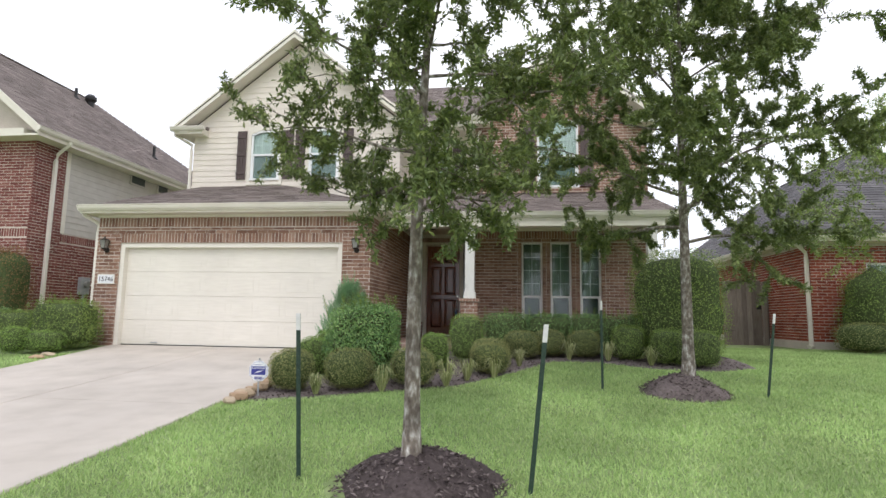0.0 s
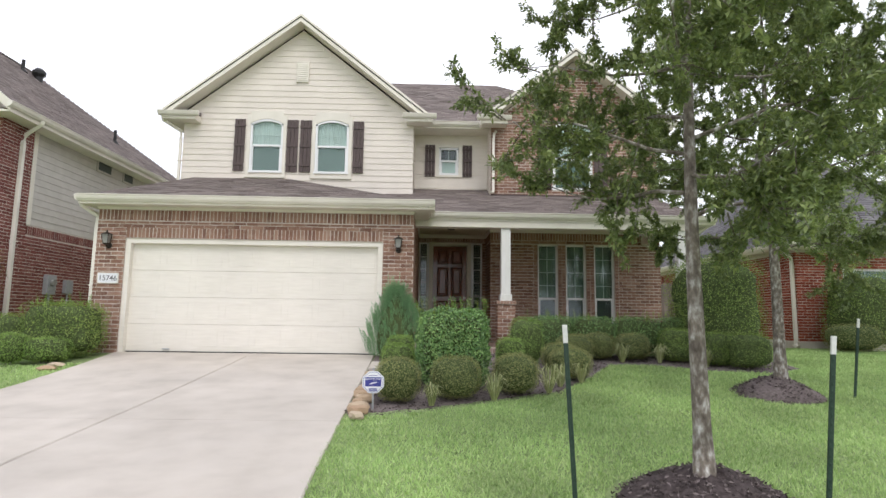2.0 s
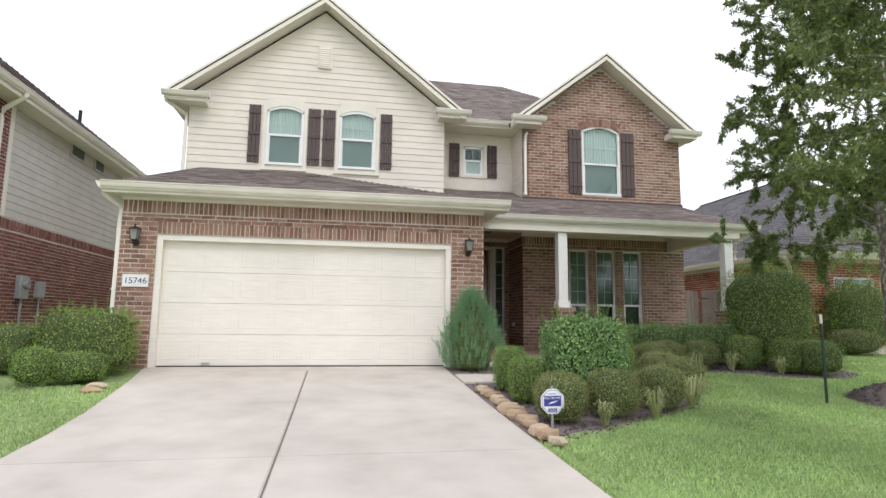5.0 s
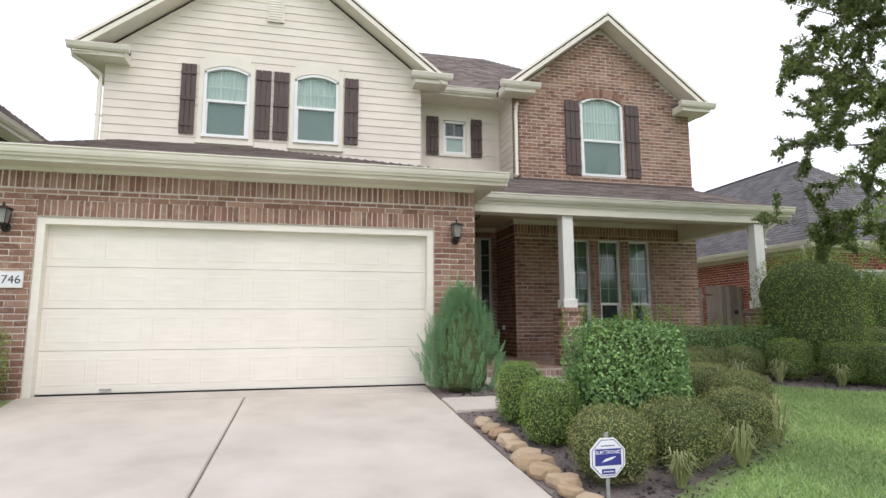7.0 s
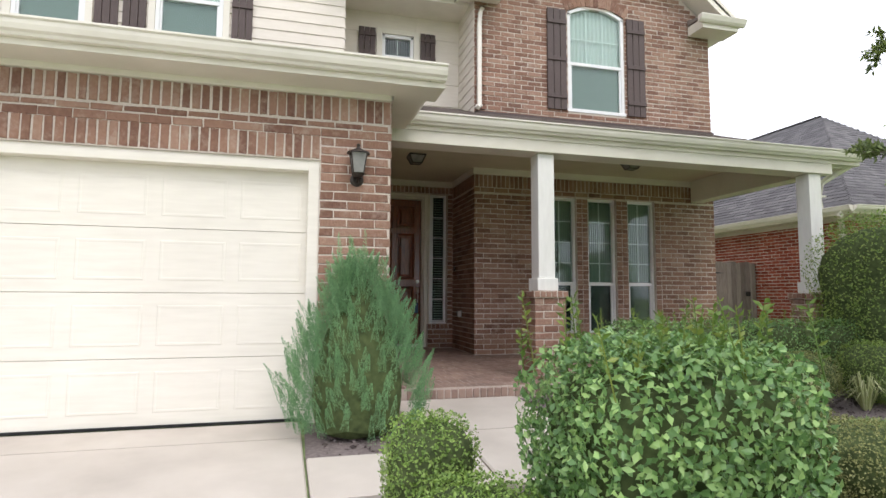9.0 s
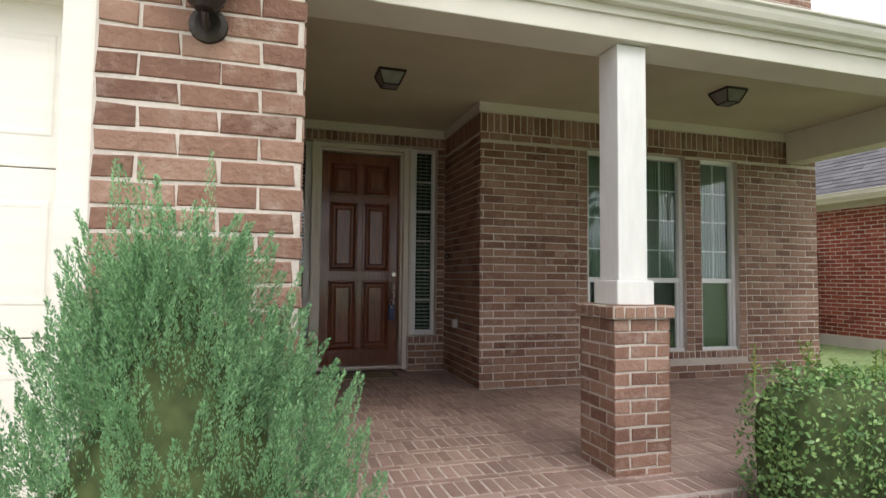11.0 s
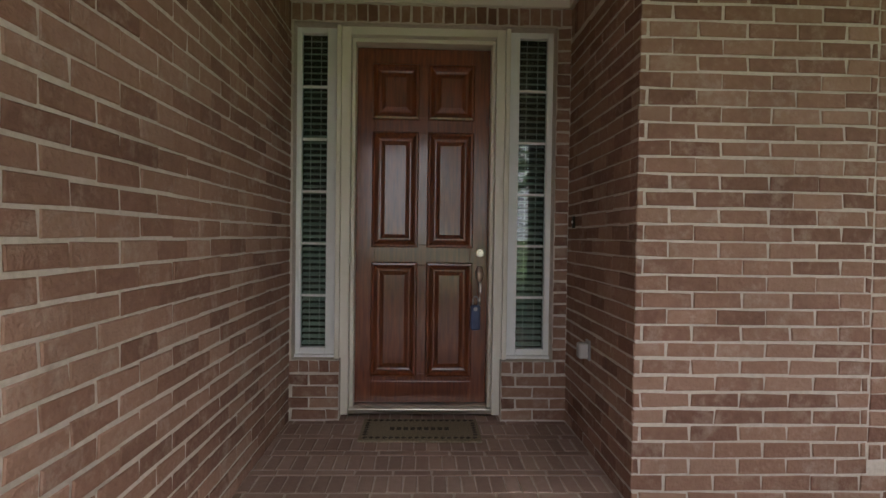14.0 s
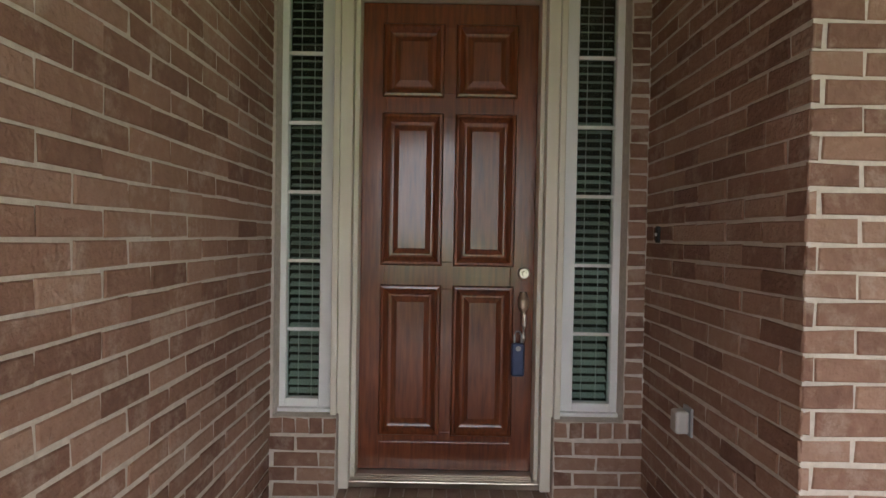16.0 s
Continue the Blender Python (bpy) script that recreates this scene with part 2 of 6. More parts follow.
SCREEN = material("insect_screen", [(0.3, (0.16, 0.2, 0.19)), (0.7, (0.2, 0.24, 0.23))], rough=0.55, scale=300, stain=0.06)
# copy of the insect screen with shade painted into its colour
SHADED_SCREEN = material("shaded_insect_screen", [(0.3, (0.035, 0.045, 0.043)), (0.7, (0.06, 0.07, 0.068))], rough=0.45, scale=300, stain=0.1)
BLIND = material("blind_slat", [(0.3, (0.4, 0.46, 0.43)), (0.7, (0.5, 0.55, 0.52))], rough=0.6, scale=9)
# near-black colour that stands for the darkness of rooms behind glass
UNLIT_ROOM = material("unlit_room_tone", [(0.3, (0.03, 0.035, 0.033)), (0.7, (0.05, 0.055, 0.05))], rough=0.9, scale=3)
NUMBERS = material("plate_numbers", [(0.3, (0.03, 0.03, 0.03)), (0.7, (0.05, 0.05, 0.05))], rough=0.5, scale=9)
PLASTIC_CLEAR = material("outlet_cover", [(0.3, (0.45, 0.44, 0.42)), (0.7, (0.55, 0.54, 0.52))], rough=0.25, scale=9)
GLASS = glass_material("window_glass", (0.86, 0.93, 0.9))
LAMP_GLASS = material("frosted_lamp_glass", [(0.3, (0.200, 0.200, 0.190)), (0.7, (0.275, 0.270, 0.250))], rough=0.25, scale=14)


def leaf(name, dark, mid, light, translucent=0.3, rough=0.45):
    return material(name, [(0.0, dark), (0.5, mid), (1.0, light)], rough=rough, scale=2.5, by_piece=0.7, stain=0.15, translucent=translucent, specular=0.4)


OAK_LEAF = leaf("oak_leaf", (0.092, 0.129, 0.054), (0.188, 0.245, 0.086), (0.345, 0.396, 0.133))
FAR_LEAF = leaf("pale_tree_leaf", (0.152, 0.223, 0.068), (0.283, 0.385, 0.112), (0.478, 0.527, 0.180), 0.35)
BOX_LEAF = leaf("boxwood_leaf", (0.086, 0.162, 0.039), (0.215, 0.311, 0.070), (0.403, 0.486, 0.124))
BALL_LEAF = leaf("holly_ball_leaf", (0.112, 0.151, 0.055), (0.266, 0.286, 0.103), (0.491, 0.473, 0.189))
LIME_LEAF = leaf("lime_boxwood_leaf", (0.094, 0.171, 0.041), (0.225, 0.359, 0.076), (0.413, 0.547, 0.151))
LIG_LEAF = leaf("ligustrum_leaf", (0.065, 0.15, 0.055), (0.19, 0.34, 0.11), (0.44, 0.62, 0.22), 0.25, 0.28)
SHOOT_LEAF = leaf("new_shoot_leaf", (0.08, 0.15, 0.03), (0.16, 0.26, 0.05), (0.3, 0.33, 0.07), 0.35, 0.35)
JUNIPER_LEAF = leaf("juniper_needle", (0.101, 0.223, 0.102), (0.202, 0.377, 0.182), (0.377, 0.615, 0.295), 0.15, 0.6)
TUFT_LEAF = leaf("variegated_grass_leaf", (0.158, 0.224, 0.066), (0.422, 0.449, 0.198), (0.700, 0.700, 0.436), 0.3, 0.5)
RED_LEAF = leaf("reddish_shrub_leaf", (0.120, 0.090, 0.038), (0.240, 0.150, 0.060), (0.375, 0.210, 0.090))
# dark green that paints the shade between leaves onto an added core
CORE_SHADE = material("shrub_inner_shade", [(0.3, (0.049, 0.067, 0.028)), (0.7, (0.108, 0.139, 0.056))], rough=0.95, scale=20, specular=0.1)


# ---- builders ----
def mesh_from(name, verts, faces, mat, smooth=False):
    me = bpy.data.meshes.new(name)
    me.from_pydata(verts, [], faces)
    me.materials.append(mat)
    if smooth:
        me.polygons.foreach_set("use_smooth", [True] * len(me.polygons))
    me.update()
    return me


class Geo:
    """Collects boxes, prisms and tubes for one mesh."""

    def __init__(self):
        self.v, self.f = [], []

    def add(self, vs, fs):
        k = len(self.v)
        self.v.extend([tuple(p) for p in vs])
        self.f.extend([tuple(i + k for i in q) for q in fs])
        return self

    def box(self, x0, y0, z0, x1, y1, z1):
        x0, x1 = min(x0, x1), max(x0, x1)
        y0, y1 = min(y0, y1), max(y0, y1)
        z0, z1 = min(z0, z1), max(z0, z1)
        return self.add([(x0, y0, z0), (x1, y0, z0), (x1, y1, z0), (x0, y1, z0), (x0, y0, z1), (x1, y0, z1), (x1, y1, z1), (x0, y1, z1)],
                        [(0, 3, 2, 1), (4, 5, 6, 7), (0, 1, 5, 4), (1, 2, 6, 5), (2, 3, 7, 6), (3, 0, 4, 7)])

    def prism(self, loop, shift):
        """A flat outline pushed along shift."""
        n = len(loop)
        s = Vector(shift)
        vs = [Vector(p) for p in loop] + [Vector(p) + s for p in loop]
        fs = [tuple(range(n))[::-1], tuple(range(n, 2 * n))] + [(i, (i + 1) % n, n + (i + 1) % n, n + i) for i in range(n)]
        return self.add(vs, fs)

    def tube(self, points, radii, sides=8, cap=True):
        rings = []
        for k, p in enumerate(points):
            p = Vector(p)
            d = (Vector(points[min(k + 1, len(points) - 1)]) - Vector(points[max(k - 1, 0)])).normalized()
            a = d.orthogonal().normalized() if abs(d.z) > 0.99 else d.cross(Vector((0, 0, 1))).normalized()
            b = d.cross(a)
            rings.append([p + float(radii[k]) * (math.cos(2 * math.pi * i / sides) * a + math.sin(2 * math.pi * i / sides) * b) for i in range(sides)])
        fs = []
        for k in range(len(points) - 1):
            for i in range(sides):
                j = (i + 1) % sides
                fs.append((k * sides + i, k * sides + j, (k + 1) * sides + j, (k + 1) * sides + i))
        if cap:
            fs += [tuple(range(sides)), tuple(range((len(points) - 1) * sides, len(points) * sides))]
        return self.add([p for r in rings for p in r], fs)

    def lathe(self, centre, profile, sides=16):
        cx, cy = centre
        vs = [(cx + r * math.cos(2 * math.pi * i / sides), cy + r * math.sin(2 * math.pi * i / sides), z) for r, z in profile for i in range(sides)]
        fs = [(k * sides + i, k * sides + (i + 1) % sides, (k + 1) * sides + (i + 1) % sides, (k + 1) * sides + i)
              for k in range(len(profile) - 1) for i in range(sides)]
        fs += [tuple(range(sides))[::-1], tuple(range((len(profile) - 1) * sides, len(profile) * sides))]
        return self.add(vs, fs)

    def into(self, name, mat, parent=None, label="", bevel=0.0, smooth=False):
        ob = new(name, mesh_from(name, self.v, self.f, mat, smooth))
        if parent is not None:
            ob.parent = parent
        if label:
            ob["label"] = label
        if bevel:
            b = ob.modifiers.new("edge", "BEVEL")
            b.width, b.segments, b.limit_method = bevel, 2, "ANGLE"
        return ob


def thing(name, label, category, group="", at=(0, 0, 0)):
    e = new(name)
    e.empty_display_size = 0.1
    e.location = at
    return tagged(e, label, category, group)


def setting(ob, label="", category=""):
    return tagged(ob, label, category, "", "structure")


def ground_z(y):
    return float(np.interp(y, (-60, -3, 0, 4, 7, 9, 10.6, 11.2, 30), (-0.95, -0.72, -0.62, -0.5, -0.31, -0.15, -0.02, 0.0, 0.0)))


PIECES = {}


def piece_mesh(name, w, h, d, mat, chamfer=0.004):
    """A brick or tile: w by h on the wall, d proud of it, with worn edges; its back lies open against the bed."""
    key = (name, round(w, 3), round(h, 3), round(d, 3), mat.name, WEAR.randrange(4))
    if key not in PIECES:
        vs, fs = piece_data(w, h, d, chamfer)
        PIECES[key] = mesh_from(name, vs, fs, mat)
    return PIECES[key]


WEAR = random.Random(21)


def piece_data(w, h, d, c):
    rect = lambda i, z: [(i, i, z), (w - i, i, z), (w - i, h - i, z), (i, h - i, z)]
    chip = [(WEAR.uniform(-0.0042, 0.0042), WEAR.uniform(-0.0042, 0.0042)) for _ in range(4)]
    vs = [(x + a, y + b, z) for z0 in (0, 1, 2) for (x, y, z), (a, b) in zip((rect(0, 0), rect(0, d - c), rect(c, d))[z0], chip)]
    fs = [(k + i, k + (i + 1) % 4, k + 4 + (i + 1) % 4, k + 4 + i) for k in (0, 4) for i in range(4)] + [(8, 9, 10, 11)]
    return vs, fs


def lay(parent, name, origin, u, n, rects, mat, depth=0.006, singles=None, limit=300, up=(0, 0, 1)):
    """Lays pieces on a face. rects: (u0, v0, u1, v1) on it. singles picks those that are objects of their own."""
    o, u, n, up = Vector(origin), Vector(u), Vector(n), Vector(up)
    frame_m = Matrix(((u.x, up.x, n.x, o.x), (u.y, up.y, n.y, o.y), (u.z, up.z, n.z, o.z), (0, 0, 0, 1)))
    rest = Geo()
    count = 0
    rnd = random.Random(7)
    for u0, v0, u1, v1 in rects:
        w, h = u1 - u0, v1 - v0
        if w < 0.012 or h < 0.012:
            continue
        lift = rnd.uniform(-0.002, 0.002)
        if singles and count < limit and singles(u0, v0):
            ob = new(name, piece_mesh(name, round(w, 2), round(h, 3), depth, mat))
            ob.parent = parent
            ob.matrix_local = frame_m @ Matrix.Translation((u0, v0, lift)) @ pose(0, 0, 0, 0, 0, rnd.uniform(-0.25, 0.25))
            count += 1
        else:
            vs, fs = piece_data(w, h, depth, 0.004)
            a = rnd.uniform(-0.004, 0.004)
            rest.add([frame_m @ Vector((u0 + x - a * y, v0 + y + a * x, z + lift)) for x, y, z in vs], fs)
    if rest.v:
        ob = rest.into(name + "_field", mat, parent)
        tagged(ob, kind="stuff")
    return parent


COURSE, LONG, JOINT_W = 0.080, 0.24, 0.0135


def cut(u0, u1, v0, v1, holes):
    """The stretches of u0..u1 at that height that no hole takes."""
    spans = [(u0, u1)]
    for a, b, c, d in holes:
        if v1 > b + 0.01 and v0 < d - 0.01:
            out = []
            for s, e in spans:
                if e <= a or s >= c:
                    out.append((s, e))
                else:
                    if s < a:
                        out.append((s, a))
                    if e > c:
                        out.append((c, e))
            spans = out
    return spans


def bond(width, v_from, v_to, holes=(), start=0.0, top=None):
    """Running bond with half-brick offsets; top(u): the height of the face at u, for a gable."""
    rects = []
    row, v = 0, v_from
    while v < v_to - 0.03:
        v1 = min(v + COURSE, v_to)
        s = start - (LONG / 2 if row % 2 else 0) - LONG
        while s < width:
            a, b = max(s, 0), min(s + LONG, width)
            if b - a > 0.02:
                for p, q in cut(a, b, v, v1, holes):
                    if q - p > 0.025 and (top is None or top((p + q) / 2) > v1 - 0.01):
                        rects.append((p + JOINT_W / 2 if p > 0.001 else -0.005, v + JOINT_W / 2, q - JOINT_W / 2 if q < width - 0.001 else width + 0.005, v1 - JOINT_W / 2))
            s += LONG
        v += COURSE
        row += 1
    return rects


def soldiers(u0, u1, v0, v1):
    n = max(1, round((u1 - u0) / 0.076))
    w = (u1 - u0) / n
    return [(u0 + i * w + JOINT_W / 2, v0 + JOINT_W / 2, u0 + (i + 1) * w - JOINT_W / 2, v1 - JOINT_W / 2) for i in range(n)]


def slab_with_holes(u0, u1, v0, v1, holes):
    """Rectangles that fill a face round its openings."""
    us = sorted({u0, u1, *[max(u0, min(u1, h[k])) for h in holes for k in (0, 2)]})
    vs = sorted({v0, v1, *[max(v0, min(v1, h[k])) for h in holes for k in (1, 3)]})
    out = []
    for a, b in zip(vs, vs[1:]):
        run = None
        for c, d in zip(us, us[1:]):
            inside = any(h[0] - 1e-6 <= c and d <= h[2] + 1e-6 and h[1] - 1e-6 <= a and b <= h[3] + 1e-6 for h in holes)
            if inside:
                if run:
                    out.append(run)
                run = None
            else:
                run = (run[0], a, d, b) if run else (c, a, d, b)
        if run:
            out.append(run)
    return out


def wall_body(name, origin, u, n, width, v0, v1, holes, mat, thick=0.2, label="", cat="wall"):
    o, u, n = Vector(origin), Vector(u), Vector(n)
    g = Geo()
    for a, b, c, d in slab_with_holes(0, width, v0, v1, holes):
        q = [o + u * a + Vector((0, 0, b)), o + u * c + Vector((0, 0, b)), o + u * c + Vector((0, 0, d)), o + u * a + Vector((0, 0, d))]
        g.prism(q, -n * thick)
    return setting(g.into(name, mat), label, cat)


# ---- ground ----
def ground_sheet():
    ys = [-400, -60, -10, -3, 0, 2, 4, 5.5, 7, 8, 9, 9.8, 10.6, 11.2, 15, 30, 60, 400]
    xs = [-400, -60, -20, -8.2, -2.8, 4.6, 8, 20, 60, 400]
    vs = [(x, y, ground_z(y)) for y in ys for x in xs]
    n = len(xs)
    fs = [(j * n + i, j * n + i + 1, (j + 1) * n + i + 1, (j + 1) * n + i) for j in range(len(ys) - 1) for i in range(n - 1)]
    ob = new("ground", mesh_from("ground", vs, fs, LAWN))
    setting(ob, "lawn ground sloping gently towards the street", "ground")


ground_sheet()


def drive_right(y):
    return float(np.interp(y, (-3, 2, 4, 7, 10.5), (-2.45, -2.82, -2.96, -3.05, -3.13)))


def drive_left(y):
    return float(np.interp(y, (-3, 7, 9.2, 10.5), (-7.76, -7.78, -8.0, -8.2)))


def drive_mid(y):
    return float(np.interp(y, (-3, 10), (-5.5, -5.53)))


def slab(name, left, right, y0, y1, parent, top=0.025, mat=CONCRETE, steps=5, label=""):
    """A concrete panel that follows the ground, with rounded edges."""
    g = Geo()
    ys = [y0 + (y1 - y0) * k / steps for k in range(steps + 1)]
    vs, fs = [], []
    for y in ys:
        a, b, z = left(y), right(y), ground_z(y) + top
        vs += [(a, y, z - 0.15), (a, y, z - 0.012), (a + 0.012, y, z), (b - 0.012, y, z), (b, y, z - 0.012), (b, y, z - 0.15)]
    for k in range(steps):
        for i in range(5):
            fs.append((k * 6 + i, k * 6 + i + 1, k * 6 + i + 7, k * 6 + i + 6)[::-1])
    fs += [(0, 1, 2, 3, 4, 5)[::-1], tuple(steps * 6 + i for i in range(6))]
    g.add(vs, fs)
    return g.into(name, mat, parent, label)


driveway = setting(new("driveway"), "pale concrete driveway with control joints", "driveway")
slab("joint_bed", lambda y: drive_left(y) + 0.01, lambda y: drive_right(y) - 0.01, -6, 10.62, driveway, top=0.008, mat=JOINT, steps=14, label="dark joint filler")
bands = [(-6, -2.3), (-2.3, 1.7), (1.7, 5.65), (5.65, 10.2), (10.2, 10.62)]
for y0, y1 in bands:
    gap = 0.004
    if y1 > 10.5:
        slab("concrete_panel", drive_left, drive_right, y0 + 0.008, y1, driveway)
    else:
        slab("concrete_panel", drive_left, lambda y: drive_mid(y) - 0.009, y0 + gap, y1 - gap, driveway)
        slab("concrete_panel", lambda y: drive_mid(y) + 0.009, drive_right, y0 + gap, y1 - gap, driveway)
walkway = setting(new("walkway"), "pale concrete walk from driveway to porch step", "walkway")
slab("concrete_panel", lambda y: drive_right(y) + 0.015, lambda y: -1.9, 9.05, 9.72, walkway, top=0.04)
slab("concrete_panel", lambda y: -1.885, lambda y: -1.0, 9.05, 10.1, walkway, top=0.04)
slab("concrete_panel", lambda y: -2.25, lambda y: -0.95, 10.115, 11.17, walkway, top=0.04)


# ---- main house: walls ----
L, R = -8.72, 4.08            # outer sides of the house
PX, CX = -2.40, -0.46         # porch side walls
GY, FY, DY = 10.55, 14.05, 15.31
PORCH = 0.15


def brick_wall(name, origin, u, n, width, v0, v1, holes, label, rects, mat=BRICK, singles=None, thick=0.2, bed=MORTAR, limit=300, skip=(0, 0)):
    """skip: how far the bed stays back from its two ends, where another wall meets it."""
    start = Vector(origin) + Vector(u) * skip[0]
    body = wall_body(name, start, u, n, width - skip[0] - skip[1], v0, v1, holes, bed, thick, label)
    lay(body, "brick", origin, u, n, rects, mat, singles=singles, limit=limit)
    return body


# garage front, round the door
hole = (L * -1 - 8.15, -0.3, L * -1 - 3.02, 2.25)
gw = PX - L
rects = bond(gw, -0.02, 2.6, [hole, (hole[0], 2.25, hole[2], 2.47)], 0.06)
rects += soldiers(hole[0], hole[2], 2.255, 2.47) + soldiers(0, gw, 2.61, 2.83)
brick_wall("wall_garage_front", (L, GY, 0), (1, 0, 0), (0, -1, 0), gw, -0.3, 2.9, [hole], "brown brick garage front with soldier courses", rects,
           singles=lambda a, b: a > gw - 0.62 or a < 0.57 or (2.2 < b and a > 3.2))
# porch side wall beside the garage
pw = DY + 0.3 - GY
brick_wall("wall_porch_side", (PX, GY, 0), (0, 1, 0), (1, 0, 0), pw, -0.1, 3.16, [], "long brown brick porch side wall",
           bond(pw, -0.02, 2.82, [], 0.1) + soldiers(0, pw, 2.82, 3.03), singles=lambda a, b: a > 1.7 and 0.3 < b < 2.2, skip=(0.2, 0))
# house front wall under the porch roof, with three windows
FW = [(0.80, 1.34), (1.55, 2.09), (2.31, 2.85)]
wh = [(a - CX, 0.47, b - CX, 2.73) for a, b in FW]
fw = R - CX
rects = bond(fw, 0.155, 2.74, [(FW[0][0] - CX - 0.11, 0.38, FW[2][1] - CX + 0.11, 2.74)], 0.03) + bond(fw, 2.74, 2.82, [], 0.1) + soldiers(0, fw, 2.82, 3.03)
for a, b in [(FW[0][0] - 0.11, FW[0][0]), (FW[0][1], FW[1][0]), (FW[1][1], FW[2][0]), (FW[2][1], FW[2][1] + 0.11)]:
    rects += [(a - CX + s * (b - a) / k + 0.005, v + 0.005, a - CX + (s + 1) * (b - a) / k - 0.005, v + COURSE - 0.005)
              for k in [1 if b - a < 0.12 else 2] for s in range(k) for v in np.arange(0.47, 2.68, COURSE)]
rects += soldiers(FW[0][0] - CX - 0.11, FW[2][1] - CX + 0.11, 0.385, 0.47)
brick_wall("wall_front", (CX, FY, 0), (1, 0, 0), (0, -1, 0), fw, -0.1, 3.16, wh, "brown brick front wall under the porch", rects,
           singles=lambda a, b: a < 1.1 and 0.15 < b < 2.4)
# entry recess, door side
ew = DY + 0.3 - FY
brick_wall("wall_entry_side", (CX, DY + 0.3, 0), (0, -1, 0), (-1, 0, 0), ew, -0.1, 3.16, [], "shaded brown brick entry side wall",
           bond(ew, 0.155, 2.82, [], 0.02) + soldiers(0, ew, 2.82, 3.03), singles=lambda a, b: 0.2 < b < 2.4, skip=(0.0, 0.2))
dh = (-2.049 - PX, 0.1, -0.921 - PX, 2.90)
sl = [(0.02, 0.575, -2.049 - PX, 2.90), (-0.921 - PX, 0.575, CX - PX - 0.105, 2.90)]
dw = CX - PX
rects = bond(dw, 0.155, 0.485, [dh], 0.02) + soldiers(0, dh[0], 0.485, 0.575) + soldiers(dh[2], dw, 0.485, 0.575) + soldiers(0, dw, 2.905, 3.03)
rects += [(sl[1][2] + 0.006, v + 0.006, dw - 0.004, v + COURSE - 0.007) for v in np.arange(0.58, 2.86, COURSE)]
brick_wall("wall_entry_back", (PX, DY, 0), (1, 0, 0), (0, -1, 0), dw, -0.1, 3.16, [dh, *sl], "low brown brick walls beside the front door", rects,
           singles=lambda a, b: True)

# side walls, rear wall and storey above the garage
setting(Geo().box(L, GY + 0.2, -0.2, L + 0.2, 14.18, 2.95).box(L, 14.18, -0.2, L + 0.2, 24, 6.0).into("wall_left", SIDING), "cream side wall", "wall")
setting(Geo().box(R - 0.2, FY + 0.2, -0.2, R, 24, 6.0).into("wall_right", MORTAR), "brown side wall", "wall")
setting(Geo().box(L, 24, -0.2, R, 24.2, 6.0).into("wall_rear", SIDING), "plain rear wall", "wall")


def siding_face(name, origin, u, n, width, v0, v1, holes, label, top=None, step=0.165):
    """Lapped boards, each wedge-shaped, on a backing sheet."""
    o, u, n = Vector(origin), Vector(u), Vector(n)
    g = Geo()
    if top:
        vs = [0] + ([width / 2] if top(width / 2) > v1 else []) + [width]
        loop = [o + Vector((0, 0, v0)), o + u * width + Vector((0, 0, v0))] + [o + u * a + Vector((0, 0, top(a))) for a in reversed(vs)]
    else:
        loop = [o + Vector((0, 0, v0)), o + u * width + Vector((0, 0, v0)), o + u * width + Vector((0, 0, v1)), o + Vector((0, 0, v1))]
    if holes and not top:
        for a, b, c, d in slab_with_holes(0, width, v0, v1, holes):
            g.prism([o + u * a + Vector((0, 0, b)), o + u * c + Vector((0, 0, b)), o + u * c + Vector((0, 0, d)), o + u * a + Vector((0, 0, d))], -n * 0.18)
    elif holes:
        for a, b, c, d in slab_with_holes(0, width, v0, holes[0][3], holes):
            g.prism([o + u * a + Vector((0, 0, b)), o + u * c + Vector((0, 0, b)), o + u * c + Vector((0, 0, d)), o + u * a + Vector((0, 0, d))], -n * 0.18)
        k = holes[0][3]
        lo = [o + Vector((0, 0, k)), o + u * width + Vector((0, 0, k))] + loop[2:]
        g.prism(lo, -n * 0.18)
    else:
        g.prism(loop, -n * 0.18)
    body = setting(g.into(name, SIDING), label, "wall")
    v = v0
    while v < (top(width / 2) if top else v1) - 0.02:
        w1 = v + step
        for a, b in cut(0, width, v, w1, holes):
            if top:
                while a < width / 2 and top(a) < w1:
                    a += 0.02
                while b > width / 2 and top(b) < w1:
                    b -= 0.02
            if b - a < 0.04:
                continue
            g = Geo()
            q = [o + u * a + n * 0.0 + Vector((0, 0, v)), o + u * a + n * 0.017 + Vector((0, 0, v)), o + u * a + n * 0.004 + Vector((0, 0, w1 + 0.0)), o + u * a + Vector((0, 0, w1))]
            g.prism(q, u * (b - a))
            g.into("siding_board", SIDING, body)
        v = w1
    return body


# upper gable with siding
AW = -2.57 - L
AMID = AW / 2
A_TOP = lambda a: 8.56 - 0.78 * abs(a - AMID)
WA = [(-7.03, -5.98), (-5.29, -4.22)]
holesA = [(a - L + 0.09, 4.55, b - L - 0.09, 6.0) for a, b in WA]
siding_face("wall_upper_gable", (L, 14.0, 0), (1, 0, 0), (0, -1, 0), AW, 4.0, 6.2, holesA, "cream lap siding gable wall", A_TOP)
siding_face("wall_upper_return", (-2.57, 14.95, 0), (0, -1, 0), (1, 0, 0), 0.95, 4.0, 6.25, [], "cream lap siding return wall")
W2 = (-1.90, -1.25)
